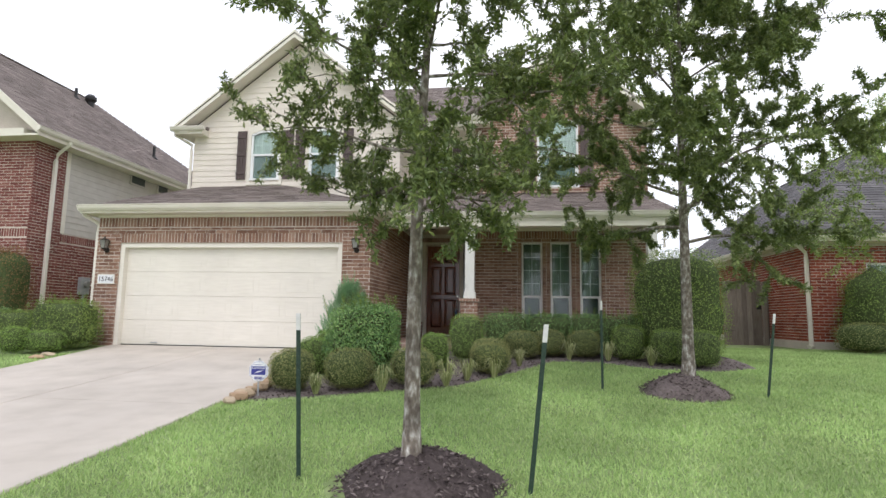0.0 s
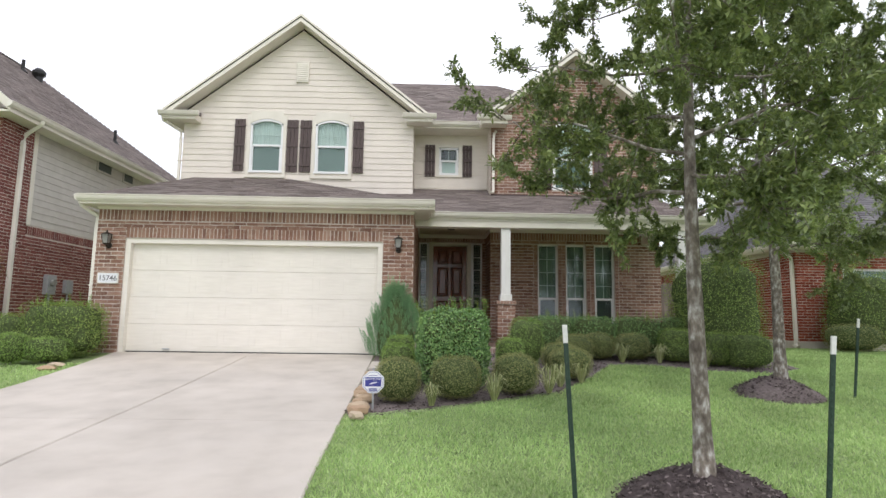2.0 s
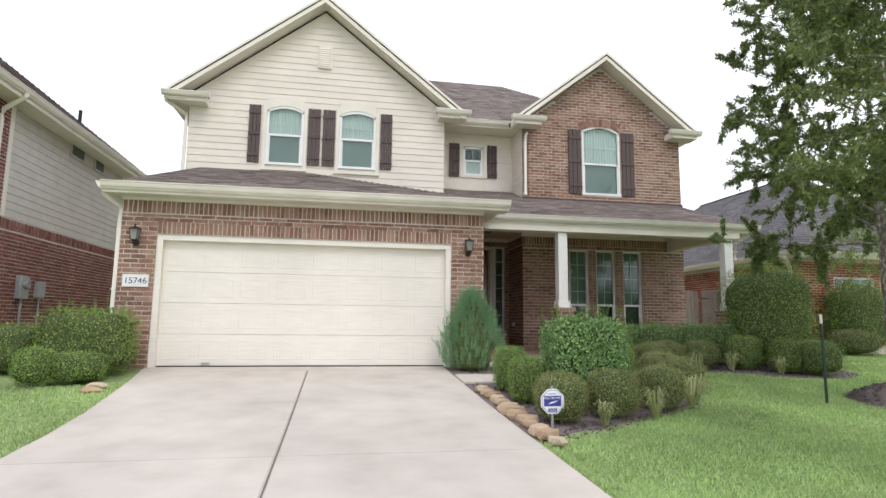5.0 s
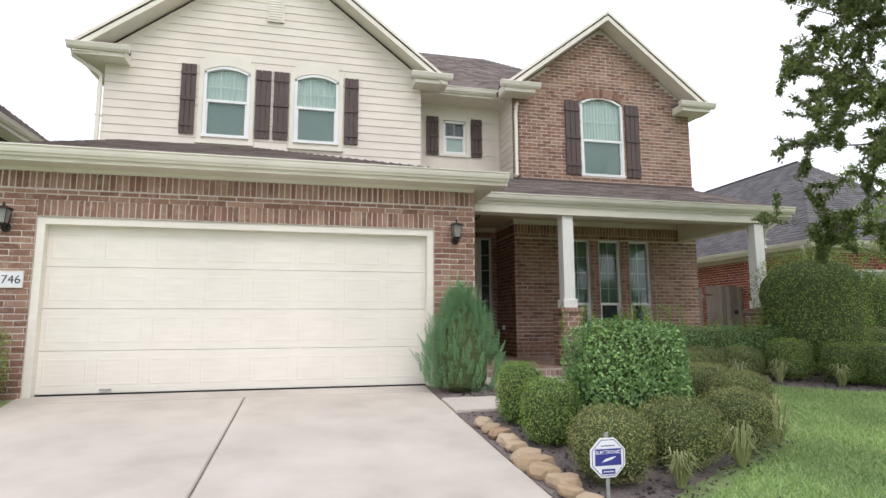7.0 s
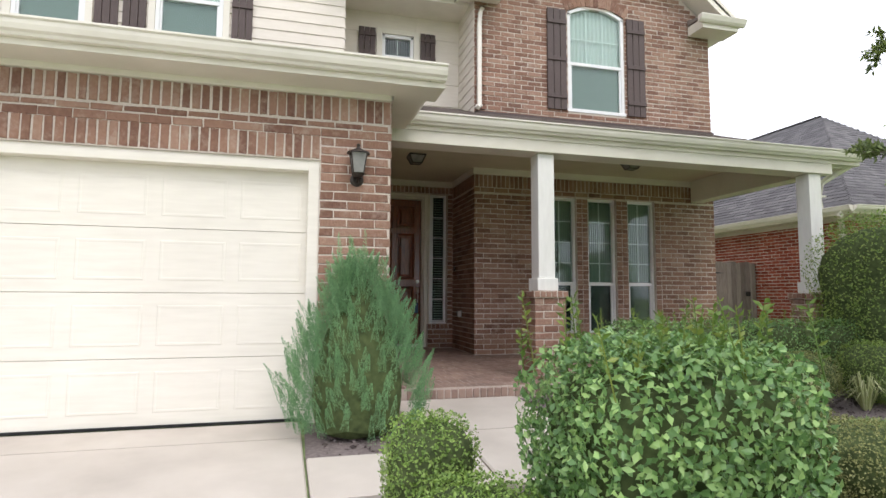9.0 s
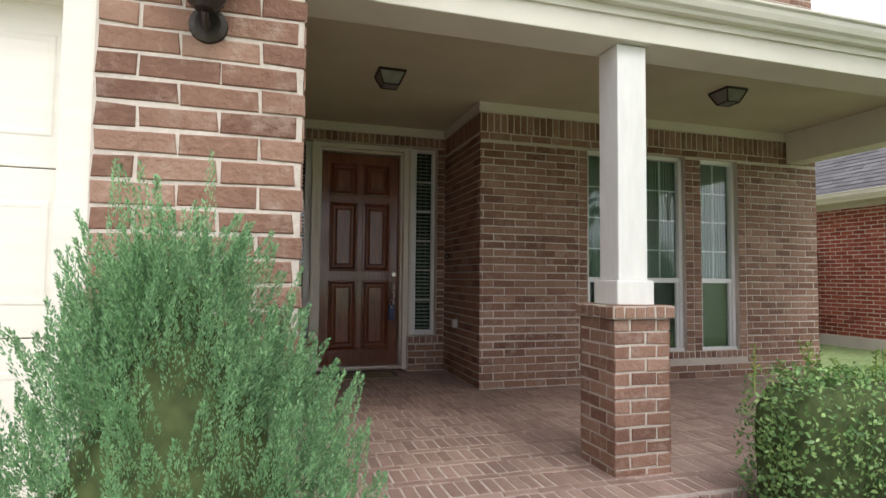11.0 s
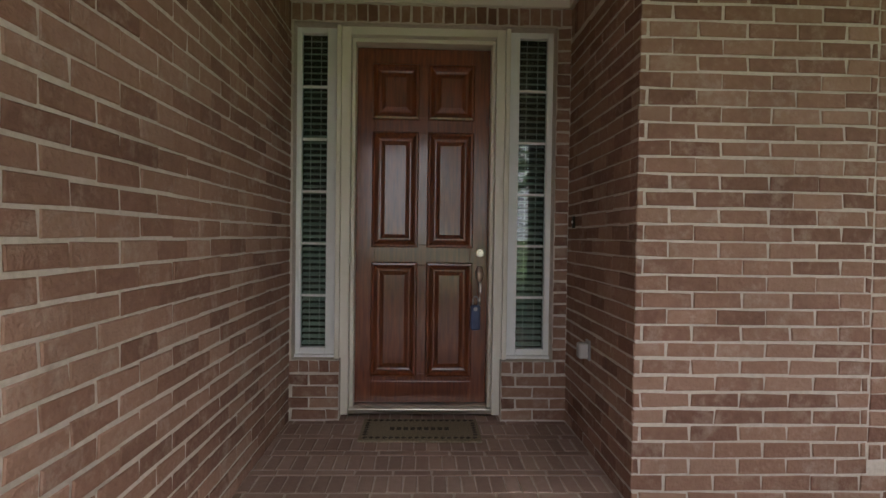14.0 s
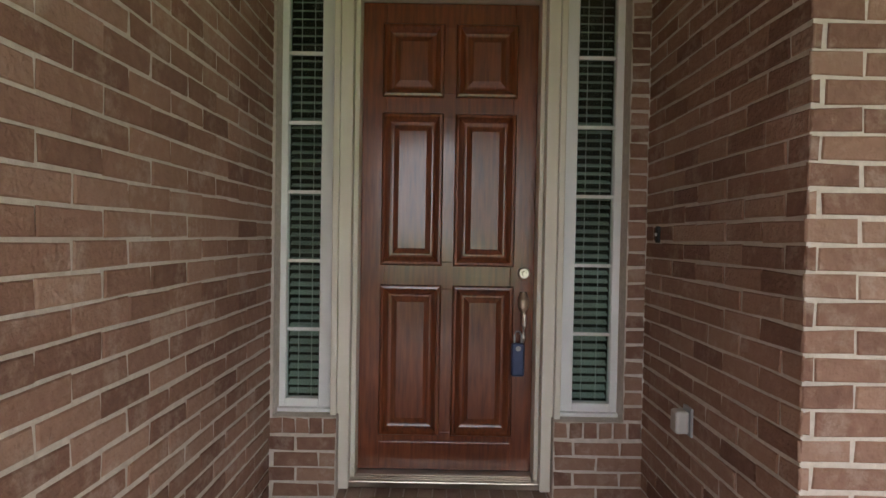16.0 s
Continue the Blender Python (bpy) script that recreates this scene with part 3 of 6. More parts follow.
siding_face("wall_upper_recess", (-2.57, 14.95, 0), (1, 0, 0), (0, -1, 0), CX + 2.57, 4.0, 6.3, [(W2[0] + 2.57, 4.78, W2[1] + 2.57, 5.63)], "cream recessed upper wall", None, 0.4)
siding_face("wall_upper_flank", (CX, 14.95, 0), (0, -1, 0), (-1, 0, 0), 0.9, 4.0, 6.25, [], "cream lap siding flank wall")

# upper gable in brick
BW = R - CX
BMID = BW / 2
B_TOP = lambda a: 7.85 - 0.78 * abs(a - BMID)
WB = (1.22, 2.31)
hb = (WB[0] - CX, 4.24, WB[1] - CX, 6.08)
g = Geo()
for a, b, c, d in slab_with_holes(0, BW, 3.9, 6.08, [hb]):
    g.prism([(CX + a, FY, b), (CX + c, FY, b), (CX + c, FY, d), (CX + a, FY, d)], (0, 0.2, 0))
g.prism([(CX, FY, 6.08), (R, FY, 6.08), (CX + BMID, FY, B_TOP(BMID))], (0, 0.2, 0))
wall_b = setting(g.into("wall_upper_brick_gable", MORTAR), "brown brick upper gable with arched window", "wall")
lay(wall_b, "brick", (CX, FY, 0), (1, 0, 0), (0, -1, 0), bond(BW, 4.02, 7.8, [hb], 0.1, B_TOP), BRICK, singles=lambda a, b: 4.1 < b < 5.3 and a > 2.7)
g = Geo()
for k in range(15):                       # fan of bricks over the arched head
    t = -0.5 + k / 14
    ang = t * 0.95
    c = Vector(((WB[0] + WB[1]) / 2, FY - 0.012, 4.96))
    r0, r1 = 1.17, 1.37
    d0 = Vector((math.sin(ang - 0.03), 0, math.cos(ang - 0.03)))
    d1 = Vector((math.sin(ang + 0.03), 0, math.cos(ang + 0.03)))
    g.prism([c + d0 * r0, c + d1 * r0, c + d1 * r1, c + d0 * r1], (0, 0.02, 0))
g.into("arch_brick", BRICK, wall_b)


# ---- roofs ----
def roof(name, label, planes, mat, thick=0.1, courses=True, seed=3):
    """planes: corner loops, the first edge being the eave. Courses of shingles are laid over each plane."""
    g, sh = Geo(), Geo()
    rnd = random.Random(seed)
    for loop in planes:
        p = [Vector(q) for q in loop]
        nrm = (p[1] - p[0]).cross(p[2] - p[0]).normalized()
        if nrm.z < 0:
            nrm = -nrm
        g.prism(p, -nrm * thick)
        u = (p[1] - p[0]).normalized()
        upv = nrm.cross(u)
        if upv.z < 0:
            upv = -upv
        flat = [((q - p[0]).dot(u), (q - p[0]).dot(upv)) for q in p]
        hmax = max(b for a, b in flat)
        v, row = 0.0, 0
        while courses and v < hmax - 0.02:
            xs = []
            vm = v + 0.07
            for (a, b), (c, d) in zip(flat, flat[1:] + flat[:1]):
                if (b - vm) * (d - vm) < 0:
                    xs.append(a + (c - a) * (vm - b) / (d - b))
            if len(xs) >= 2:
                s, e = min(xs), max(xs)
                s0 = s
                while s0 < e - 0.01:
                    w = min(rnd.uniform(0.16, 0.42), e - s0)
                    t = rnd.choice((0.006, 0.008, 0.013))
                    q = [p[0] + u * s0 + upv * (v - 0.005), p[0] + u * (s0 + w - 0.004) + upv * (v - 0.005),
                         p[0] + u * (s0 + w - 0.004) + upv * (v + 0.145), p[0] + u * s0 + upv * (v + 0.145)]
                    top = [q[0] + nrm * (t + 0.004), q[1] + nrm * (t + 0.004), q[2] + nrm * 0.003, q[3] + nrm * 0.003]
                    sh.add(q + top, [(4, 5, 6, 7), (0, 1, 5, 4), (1, 2, 6, 5), (3, 0, 4, 7)])
                    s0 += w
            v += 0.14
            row += 1
    ob = setting(g.into(name, mat), label, "roof")
    if sh.v:
        tagged(sh.into("shingles", mat, ob), kind="stuff")
    return ob


ge, gx0, gx1, s = 10.2, -8.95, -2.08, 0.352
zt = 3.02
run = 3.8
roof("roof_garage", "brown shingle roof over the garage", [
    [(gx0, ge, zt), (gx1, ge, zt), (gx1 - run, ge + run, zt + s * run), (gx0 + run * 0.15, ge + run, zt + s * run)],
    [(gx1, ge, zt), (gx1, 11.55, zt), (gx1 - run, ge + 4.4, zt + s * run), (gx1 - run, ge + run, zt + s * run)]], SHINGLE)
pe, px1, ps = 11.48, 4.2, 0.385
prun = FY - pe
roof("roof_porch", "brown shingle roof over the porch", [
    [(gx1 - 1.2, pe, zt + 0.02), (px1, pe, zt + 0.02), (px1 - 0.25, FY, zt + 0.02 + ps * prun), (gx1 - 1.2, FY, zt + 0.02 + ps * prun)],
    [(gx1 - 1.2, FY, zt + 0.02 + ps * prun), (CX, FY, zt + 0.02 + ps * prun), (CX, 15.2, zt + 0.02 + ps * (15.2 - pe)), (gx1 - 1.2, 15.2, zt + 0.02 + ps * (15.2 - pe))]], SHINGLE, seed=5)
setting(Geo().prism([(px1 - 0.01, pe, zt - 0.02), (px1 - 0.01, FY + 0.5, zt - 0.02), (px1 - 0.25, FY + 0.5, zt + ps * prun), (px1 - 0.25, FY, zt + ps * prun)], (-0.05, 0, 0)).into("roof_porch_end", SHINGLE), "brown shingle end of the porch roof", "roof")
AXM = L + AMID
BXM = CX + BMID
ay, by = 13.6, 13.66
ah, bh = AMID + 0.42, BMID + 0.30
AR, BR = 8.80, 8.06
roof("roof_gable_siding", "brown shingle gable roof", [
    [(AXM - ah, 20, AR - 0.78 * ah), (AXM - ah, ay, AR - 0.78 * ah), (AXM, ay, AR), (AXM, 20, AR)],
    [(AXM + ah, ay, AR - 0.78 * ah), (AXM + ah, 20, AR - 0.78 * ah), (AXM, 20, AR), (AXM, ay, AR)]], SHINGLE, 0.06, seed=6)
roof("roof_gable_brick", "brown shingle gable roof", [
    [(BXM - bh, 20, BR - 0.78 * bh), (BXM - bh, by, BR - 0.78 * bh), (BXM, by, BR), (BXM, 20, BR)],
    [(BXM + bh, by, BR - 0.78 * bh), (BXM + bh, 20, BR - 0.78 * bh), (BXM, 20, BR), (BXM, by, BR)]], SHINGLE, 0.06, seed=7)
me0 = 14.35
roof("roof_main", "brown shingle main hip roof", [
    [(-9.2, me0, 6.12), (4.4, me0, 6.12), (0.13, 18.2, 8.9), (-5.6, 18.2, 8.9)],
    [(4.4, me0, 6.12), (4.4, 24.4, 6.12), (0.13, 20, 8.9), (0.13, 18.2, 8.9)],
    [(4.4, 24.4, 6.12), (-9.2, 24.4, 6.12), (-5.6, 20, 8.9), (0.13, 20, 8.9)],
    [(-9.2, 24.4, 6.12), (-9.2, me0, 6.12), (-5.6, 18.2, 8.9), (-5.6, 20, 8.9)]], SHINGLE, 0.08, seed=8)


# rake boards, soffits, gutters and downspouts
def rake(xm, y, top, half, slope, name):
    e = setting(new(name), "white rake boards along a gable edge", "trim")
    for sgn in (-1, 1):
        a, b = Vector((xm, y, top)), Vector((xm + sgn * half, y, top - slope * half))
        dz = Vector((0, 0, -0.20))
        Geo().prism([a + Vector((0, 0, 0.0)), b, b + dz, a + dz], (0, 0.03, 0)).into("rake_board", TRIM, e, bevel=0.004)
        Geo().prism([a + Vector((0, -0.02, 0.02)), b + Vector((0, -0.02, 0.02)), b + Vector((0, -0.02, -0.05)), a + Vector((0, -0.02, -0.05))], (0, 0.03, 0)).into("drip_strip", TRIM, e)
        Geo().prism([a + Vector((0, 0.03, -0.16)), b + Vector((0, 0.03, -0.16)), b + Vector((0, 0.03, -0.19)), a + Vector((0, 0.03, -0.19))], (0, 0.4, 0)).into("soffit_board", TRIM, e)


rake(AXM, ay, AR + 0.01, ah, 0.78, "trim_rake_siding")
rake(BXM, by, BR + 0.01, bh, 0.78, "trim_rake_brick")


def gutter(name, a, b, out, label="cream enamel rain gutter", soffit=0.35, fascia=0.17):
    """An ogee gutter from a to b along its top back edge, with the fascia and soffit behind it. out: the way it faces."""
    a, b, out = Vector(a), Vector(b), Vector(out)
    z = Vector((0, 0, 1))
    prof = [(0, 0), (0.115, 0), (0.118, -0.012), (0.105, -0.02), (0.1, -0.05), (0.085, -0.085), (0.06, -0.1), (0.05, -0.12), (0, -0.12)]
    t = thing(name, label, "gutter")
    Geo().prism([a + out * p + z * q for p, q in prof], b - a).into("trough", GUTTER, t)
    Geo().prism([a + out * 0.108 + z * 0.006, a + out * 0.122 + z * 0.006, a + out * 0.122 - z * 0.008, a + out * 0.108 - z * 0.008], b - a).into("front_lip", GUTTER, t)
    Geo().prism([a - out * 0.001 + z * 0.0, a - out * 0.03 + z * 0.0, a - out * 0.03 - z * fascia, a - out * 0.001 - z * fascia], b - a).into("fascia_board", TRIM, t)
    if soffit:
        Geo().prism([a - out * 0.03 - z * (fascia - 0.02), a - out * soffit - z * (fascia - 0.02), a - out * soffit - z * fascia, a - out * 0.03 - z * fascia], b - a).into("soffit", TRIM, t)
    return t


gutter("rain_gutter", (gx0, ge + 0.02, 3.05), (gx1 + 0.1, ge + 0.02, 3.05), (0, -1, 0), soffit=0.36)
gutter("rain_gutter", (gx1 - 0.02, ge + 0.02, 3.05), (gx1 - 0.02, pe + 0.0, 3.05), (1, 0, 0), soffit=0.33, fascia=0.174)
gutter("rain_gutter", (gx1 - 0.02, pe + 0.02, 3.06), (px1 + 0.1, pe + 0.02, 3.06), (0, -1, 0), soffit=0.3)
gutter("rain_gutter", (px1 - 0.02, pe + 0.02, 3.06), (px1 - 0.02, FY + 0.4, 3.06), (1, 0, 0), soffit=0.3, fascia=0.174)
gutter("rain_gutter", (gx0 + 0.02, 14, 3.05), (gx0 + 0.02, ge, 3.05), (-1, 0, 0), soffit=0.2, fascia=0.174)
gutter("rain_gutter", (-2.95, 14.32, 6.14), (-0.3, 14.32, 6.14), (0, -1, 0), soffit=0.9)
gutter("rain_gutter", (AXM - ah - 0.02, 20, 6.05), (AXM - ah - 0.02, ay, 6.05), (-1, 0, 0), soffit=0.45)
gutter("rain_gutter", (BXM + bh + 0.02, by, 6.03), (BXM + bh + 0.02, 20, 6.03), (1, 0, 0), soffit=0.45)
# boxed cornice returns at the gable feet
for name, x0, x1, z in (("left", AXM - ah, AXM - ah + 0.85, 6.04), ("mid", -2.75, -2.05, 6.1), ("inner", -0.78, -0.06, 6.1), ("right", BXM + bh - 0.75, BXM + bh, 6.02)):
    t = setting(new("trim_return_" + name), "cream boxed cornice return with gutter", "trim")
    Geo().box(x0, ay + 0.03, z - 0.2, x1, 14.02, z - 0.03).into("return_box", TRIM, t, bevel=0.005)
    prof = [(0, 0), (0.115, 0), (0.118, -0.012), (0.1, -0.05), (0.085, -0.085), (0.05, -0.12), (0, -0.12)]
    Geo().prism([(x0 - 0.1, ay + 0.03 - p, z + q) for p, q in prof], (x1 - x0 + 0.2, 0, 0)).into("return_gutter", GUTTER, t)
    Geo().prism([(x0, ay + 0.03, z + 0.0), (x0, 14.02, z + 0.0), (x0, 14.02, z + 0.1)], (x1 - x0, 0, 0)).into("return_cap", SHINGLE, t)


def downspout(points, label="cream downspout on the wall", w=0.035, d=0.03, mat=GUTTER):
    t = thing("downspout", label, "downspout")
    g = Geo()
    g.tube(points, [w * 1.35] * len(points), 4)
    g.into("pipe", mat, t, bevel=0.006)
    a = Vector(points[-2]).lerp(Vector(points[-1]), 0.5)
    Geo().box(a.x - w * 1.5, a.y - w * 1.25, a.z - 0.012, a.x + w * 1.5, a.y + w * 1.5, a.z + 0.012).into("strap", mat, t)
    return t


downspout([(-0.24, 14.2, 6.02), (-0.24, 14.18, 5.95), (-0.38, 13.99, 5.72), (-0.4, 13.99, 5.5), (-0.4, 13.99, 4.15), (-0.44, 13.92, 4.08)])
downspout([(AXM - ah - 0.05, 13.75, 5.93), (AXM - ah - 0.05, 13.75, 5.85), (L - 0.05, 13.95, 5.6), (L - 0.05, 13.95, 5.4), (L - 0.05, 13.95, 4.2)])
downspout([(px1 + 0.0, pe + 0.1, 2.96), (px1, pe + 0.1, 2.9), (4.05, 11.7, 2.78), (3.86, 11.72, 2.66), (3.86, 11.75, 2.3)])
downspout([(gx0 - 0.02, 10.35, 2.95), (gx0 - 0.02, 10.35, 2.88), (L - 0.05, 10.6, 2.7), (L - 0.05, 10.6, 2.5), (L - 0.05, 10.6, 0.1)])
# frieze above the brick and boxed end under the garage eave
fr = setting(new("trim_frieze"), "cream frieze boards above the brick", "trim")
Geo().box(L - 0.02, GY - 0.03, 2.83, PX + 0.02, GY, 2.96).into("frieze_board", TRIM, fr, bevel=0.004)
Geo().box(PX, GY - 0.03, 2.83, PX + 0.02, pe + 0.25, 2.96).into("frieze_board", TRIM, fr)
Geo().box(CX - 0.03, FY - 0.03, 3.03, R, FY, 3.13).into("frieze_board", TRIM, fr, bevel=0.004)
Geo().box(CX - 0.03, FY, 3.03, CX, DY, 3.13).into("frieze_board", TRIM, fr, bevel=0.004)
Geo().box(PX, DY - 0.03, 3.03, CX - 0.03, DY, 3.13).into("frieze_board", TRIM, fr, bevel=0.004)
Geo().box(PX, pe + 0.25, 3.03, PX + 0.025, DY - 0.03, 3.13).into("frieze_board", TRIM, fr, bevel=0.004)
for v, x in ((4.02, CX),):
    Geo().box(CX, FY - 0.05, 3.98, R + 0.02, FY, 4.06).into("flashing", SHUTTER, fr, "dark roof flashing")

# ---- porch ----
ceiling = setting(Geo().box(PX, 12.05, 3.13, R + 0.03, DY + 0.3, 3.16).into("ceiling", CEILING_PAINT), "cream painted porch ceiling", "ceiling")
setting(Geo().box(R - 0.23, pe + 0.1, 2.86, px1 - 0.06, FY, 2.88).into("soffit", TRIM), "cream painted porch soffit", "soffit")
beam = setting(new("trim_porch_beam"), "cream boxed porch beam on columns", "beam")
Geo().box(PX, 11.815, 3.03, R - 0.24, 12.03, 3.128).into("inner_board", TRIM, beam)
Geo().box(PX, 11.52, 2.75, R - 0.24, 11.81, 3.02).into("front_beam", TRIM, beam, bevel=0.006)
Geo().box(R - 0.50, 11.82, 2.75, R - 0.24, FY - 0.03, 3.128).into("side_beam", TRIM, beam, bevel=0.006)

floor = setting(Geo().box(PX, 11.19, -0.1, R + 0.1, DY + 0.3, PORCH - 0.003).into("floor", PAVER_JOINT), "brick paved porch floor", "floor")
rects = []
y = 0.0
fl = R + 0.1 - PX
depth = DY + 0.3 - 11.19
toggle = 0
while y < depth - 0.03:
    if toggle % 2 == 0:
        n = int(fl / 0.0765)
        off = (toggle * 0.031) % 0.0765
        for k in range(-1, n + 1):
            a, b = max(0, k * 0.0765 + off), min(fl, (k + 1) * 0.0765 + off)
            if b - a > 0.02:
                rects.append((a + 0.005, y + 0.005, b - 0.005, min(depth, y + 0.205) - 0.005))
        y += 0.205
    else:
        n = int(fl / 0.21)
        for k in range(-1, n + 1):
            a, b = max(0, k * 0.21 + 0.05 * toggle % 0.2), min(fl, (k + 1) * 0.21 + 0.05 * toggle % 0.2)
            if b - a > 0.02:
                rects.append((a + 0.004, y + 0.004, b - 0.004, min(depth, y + 0.07) - 0.004))
        y += 0.07
    toggle += 1
lay(floor, "paver", (PX, 11.19, PORCH - 0.003), (1, 0, 0), (0, 0, 1), rects, PAVER, depth=0.004, singles=lambda a, b: a < 1.76 and b > 2.0, up=(0, 1, 0))
lay(floor, "edge_brick", (PX, 11.19, -0.02), (1, 0, 0), (0, -1, 0), soldiers(0.3, fl - 0.02, 0.05, 0.155), PAVER, depth=0.012)


def porch_column(cx, cy, label):
    t = thing("porch_column", label, "column", "porch columns", (cx, cy, 0))
    h = 0.185
    pier = Geo().box(-h, -h, 0, h, h, 1.06).into("pier", MORTAR, t, "brown brick pier")
    faces = [((-h, -h, 0), (1, 0, 0), (0, -1, 0)), ((h, -h, 0), (0, 1, 0), (1, 0, 0)), ((h, h, 0), (-1, 0, 0), (0, 1, 0)), ((-h, h, 0), (0, -1, 0), (-1, 0, 0))]
    for k, (o, u, n) in enumerate(faces):
        o = Vector(o)
        rs = []
        for r in range(13):
            v0, v1 = r * 0.0792 + 0.03 + JOINT_W / 2, (r + 1) * 0.0792 + 0.03 - JOINT_W / 2
            cuts = (0, 0.21, 0.37) if (r + k) % 2 else (0, 0.1, 0.28, 0.37)
            rs += [(a + (JOINT_W / 2 if a else -0.008), v0, b - (JOINT_W / 2 if b < 0.37 else -0.008), v1) for a, b in zip(cuts, cuts[1:])]
        lay(pier, "brick", o, u, n, rs, BRICK, singles=lambda a, b: True)
        lay(pier, "cap_brick", o + Vector(n) * 0.025 + Vector((0, 0, 1.06)), u, n, soldiers(-0.025, 0.395, 0, 0.075), BRICK, depth=0.01, singles=lambda a, b: True)
    Geo().box(-h - 0.027, -h - 0.027, 1.06, h + 0.027, h + 0.027, 1.133).into("cap_bed", MORTAR, pier)
    lay(pier, "cap_top_brick", (-h - 0.027, -h - 0.027, 1.133), (1, 0, 0), (0, 0, 1), soldiers(0, 0.424, 0, 0.1) + soldiers(0, 0.424, 0.324, 0.424), BRICK, depth=0.006, up=(0, 1, 0))
    b = Geo().box(-0.13, -0.13, 1.135, 0.13, 0.13, 1.285)
    b.into("column_base", COLUMN_PAINT, t, "white painted wood base", bevel=0.008)
    Geo().box(-0.103, -0.103, 1.285, 0.103, 0.103, 2.745).into("shaft", COLUMN_PAINT, t, bevel=0.006)
    return t


porch_column(-0.385, 11.68, "square white column on a brown brick pier")
porch_column(3.57, 11.66, "square white column on a brown brick pier beside the hedge")


# ---- windows ----
def window(name, origin, u, n, w, v0, v1, mid, label, grid=(2, 3), arch=0.0, upper=SHADE, lower=SCREEN, frame_w=0.055):
    """A sash window: origin at the wall face below its left edge. Upper sash with bars behind the glass, lower sash with a screen."""
    o, u, n = Vector(origin), Vector(u), Vector(n)
    z = Vector((0, 0, 1))
    P = lambda a, b, d: o + u * a + z * b + n * d
    t = setting(new(name), label, "window")

    def bar(nm, a0, b0, a1, b1, d0, d1, mat, lab="", bevel=0.004):
        return Geo().prism([P(a0, b0, d0), P(a1, b0, d0), P(a1, b1, d0), P(a0, b1, d0)], n * (d1 - d0)).into(nm, mat, t, lab, bevel=bevel)
    f = frame_w
    steps = 12
    head = lambda a: v1 - arch * (2 * a / w - 1) ** 2
    bar("jamb", 0, v0, f, head(0), -0.06, 0.012, WHITE)
    bar("jamb", w - f, v0, w, head(w), -0.06, 0.012, WHITE)
    bar("sill", -0.02, v0 - 0.03, w + 0.02, v0 + 0.03, -0.06, 0.03, WHITE)
    top = [P(a, head(a), -0.06) for a in [w * k / steps for k in range(steps + 1)]]
    low = [P(a, head(a) - f, -0.06) for a in [w * k / steps for k in range(steps + 1)]]
    Geo().prism(top + low[::-1], n * 0.072).into("head", WHITE, t)
    bar("meeting_rail", f, mid - 0.028, w - f, mid + 0.028, -0.05, 0.004, WHITE)
    bar("lower_stile", f, v0 + 0.03, f + 0.03, mid - 0.028, -0.045, -0.005, WHITE)
    bar("lower_stile", w - f - 0.03, v0 + 0.03, w - f, mid - 0.028, -0.045, -0.005, WHITE)
    g = Geo()
    g.prism([P(f, mid, -0.034)] + [P(w - f, mid, -0.034)] + [P(a, head(a) - f + 0.01, -0.034) for a in [w - f - (w - 2 * f) * k / steps for k in range(steps + 1)]], n * 0.004)
    up_pane = g.into("pane", GLASS, t)
    up_pane.visible_shadow = False
    low_pane = bar("pane", f + 0.02, v0 + 0.02, w - f - 0.02, mid, -0.03, -0.026, GLASS, bevel=0)
    low_pane.visible_shadow = False
    cols, rows = grid
    for k in range(1, cols):
        x = f + (w - 2 * f) * k / cols
        bar("glazing_bar", x - 0.008, mid + 0.03, x + 0.008, head(x) - f, -0.05, -0.04, WHITE, bevel=0)
    for k in range(1, rows):
        y = mid + (v1 - arch * 0.5 - f - mid) * k / rows
        bar("glazing_bar", f, y - 0.008, w - f, y + 0.008, -0.05, -0.041, WHITE, bevel=0)
    pleats = Geo()
    cnt = 28
    xs = [w * k / cnt for k in range(cnt + 1)]
    pts = [(x, -0.072 - 0.01 * (k % 2)) for k, x in enumerate(xs)]
    for (xa, da), (xb, db) in zip(pts, pts[1:]):
        pleats.add([P(xa, mid - 0.05, da), P(xb, mid - 0.05, db), P(xb, v1, db), P(xa, v1, da)], [(0, 1, 2, 3)])
    pleats.add([P(0, mid - 0.05, -0.09), P(w, mid - 0.05, -0.09), P(w, v1, -0.09), P(0, v1, -0.09)], [(0, 3, 2, 1)])
    pleats.into("shade", upper, t)
    bar("screen", f + 0.005, v0 + 0.03, w - f - 0.005, mid - 0.03, -0.06, -0.056, lower, "grey insect screen", bevel=0)
    return t


def shutter(x0, x1, y, z0, z1, label="dark brown board-and-batten shutter"):
    t = thing("shutter", label, "shutter", "dark brown shutters")
    n = 3
    w = (x1 - x0) / n
    for k in range(n):
        Geo().box(x0 + k * w + 0.004, y - 0.03, z0, x0 + (k + 1) * w - 0.004, y, z1).into("board", SHUTTER, t, bevel=0.004)
    h = z1 - z0
    for f in (0.13, 0.5, 0.87):
        Geo().box(x0, y - 0.05, z0 + h * f - 0.035, x1, y - 0.03, z0 + h * f + 0.035).into("batten", SHUTTER, t, bevel=0.004)


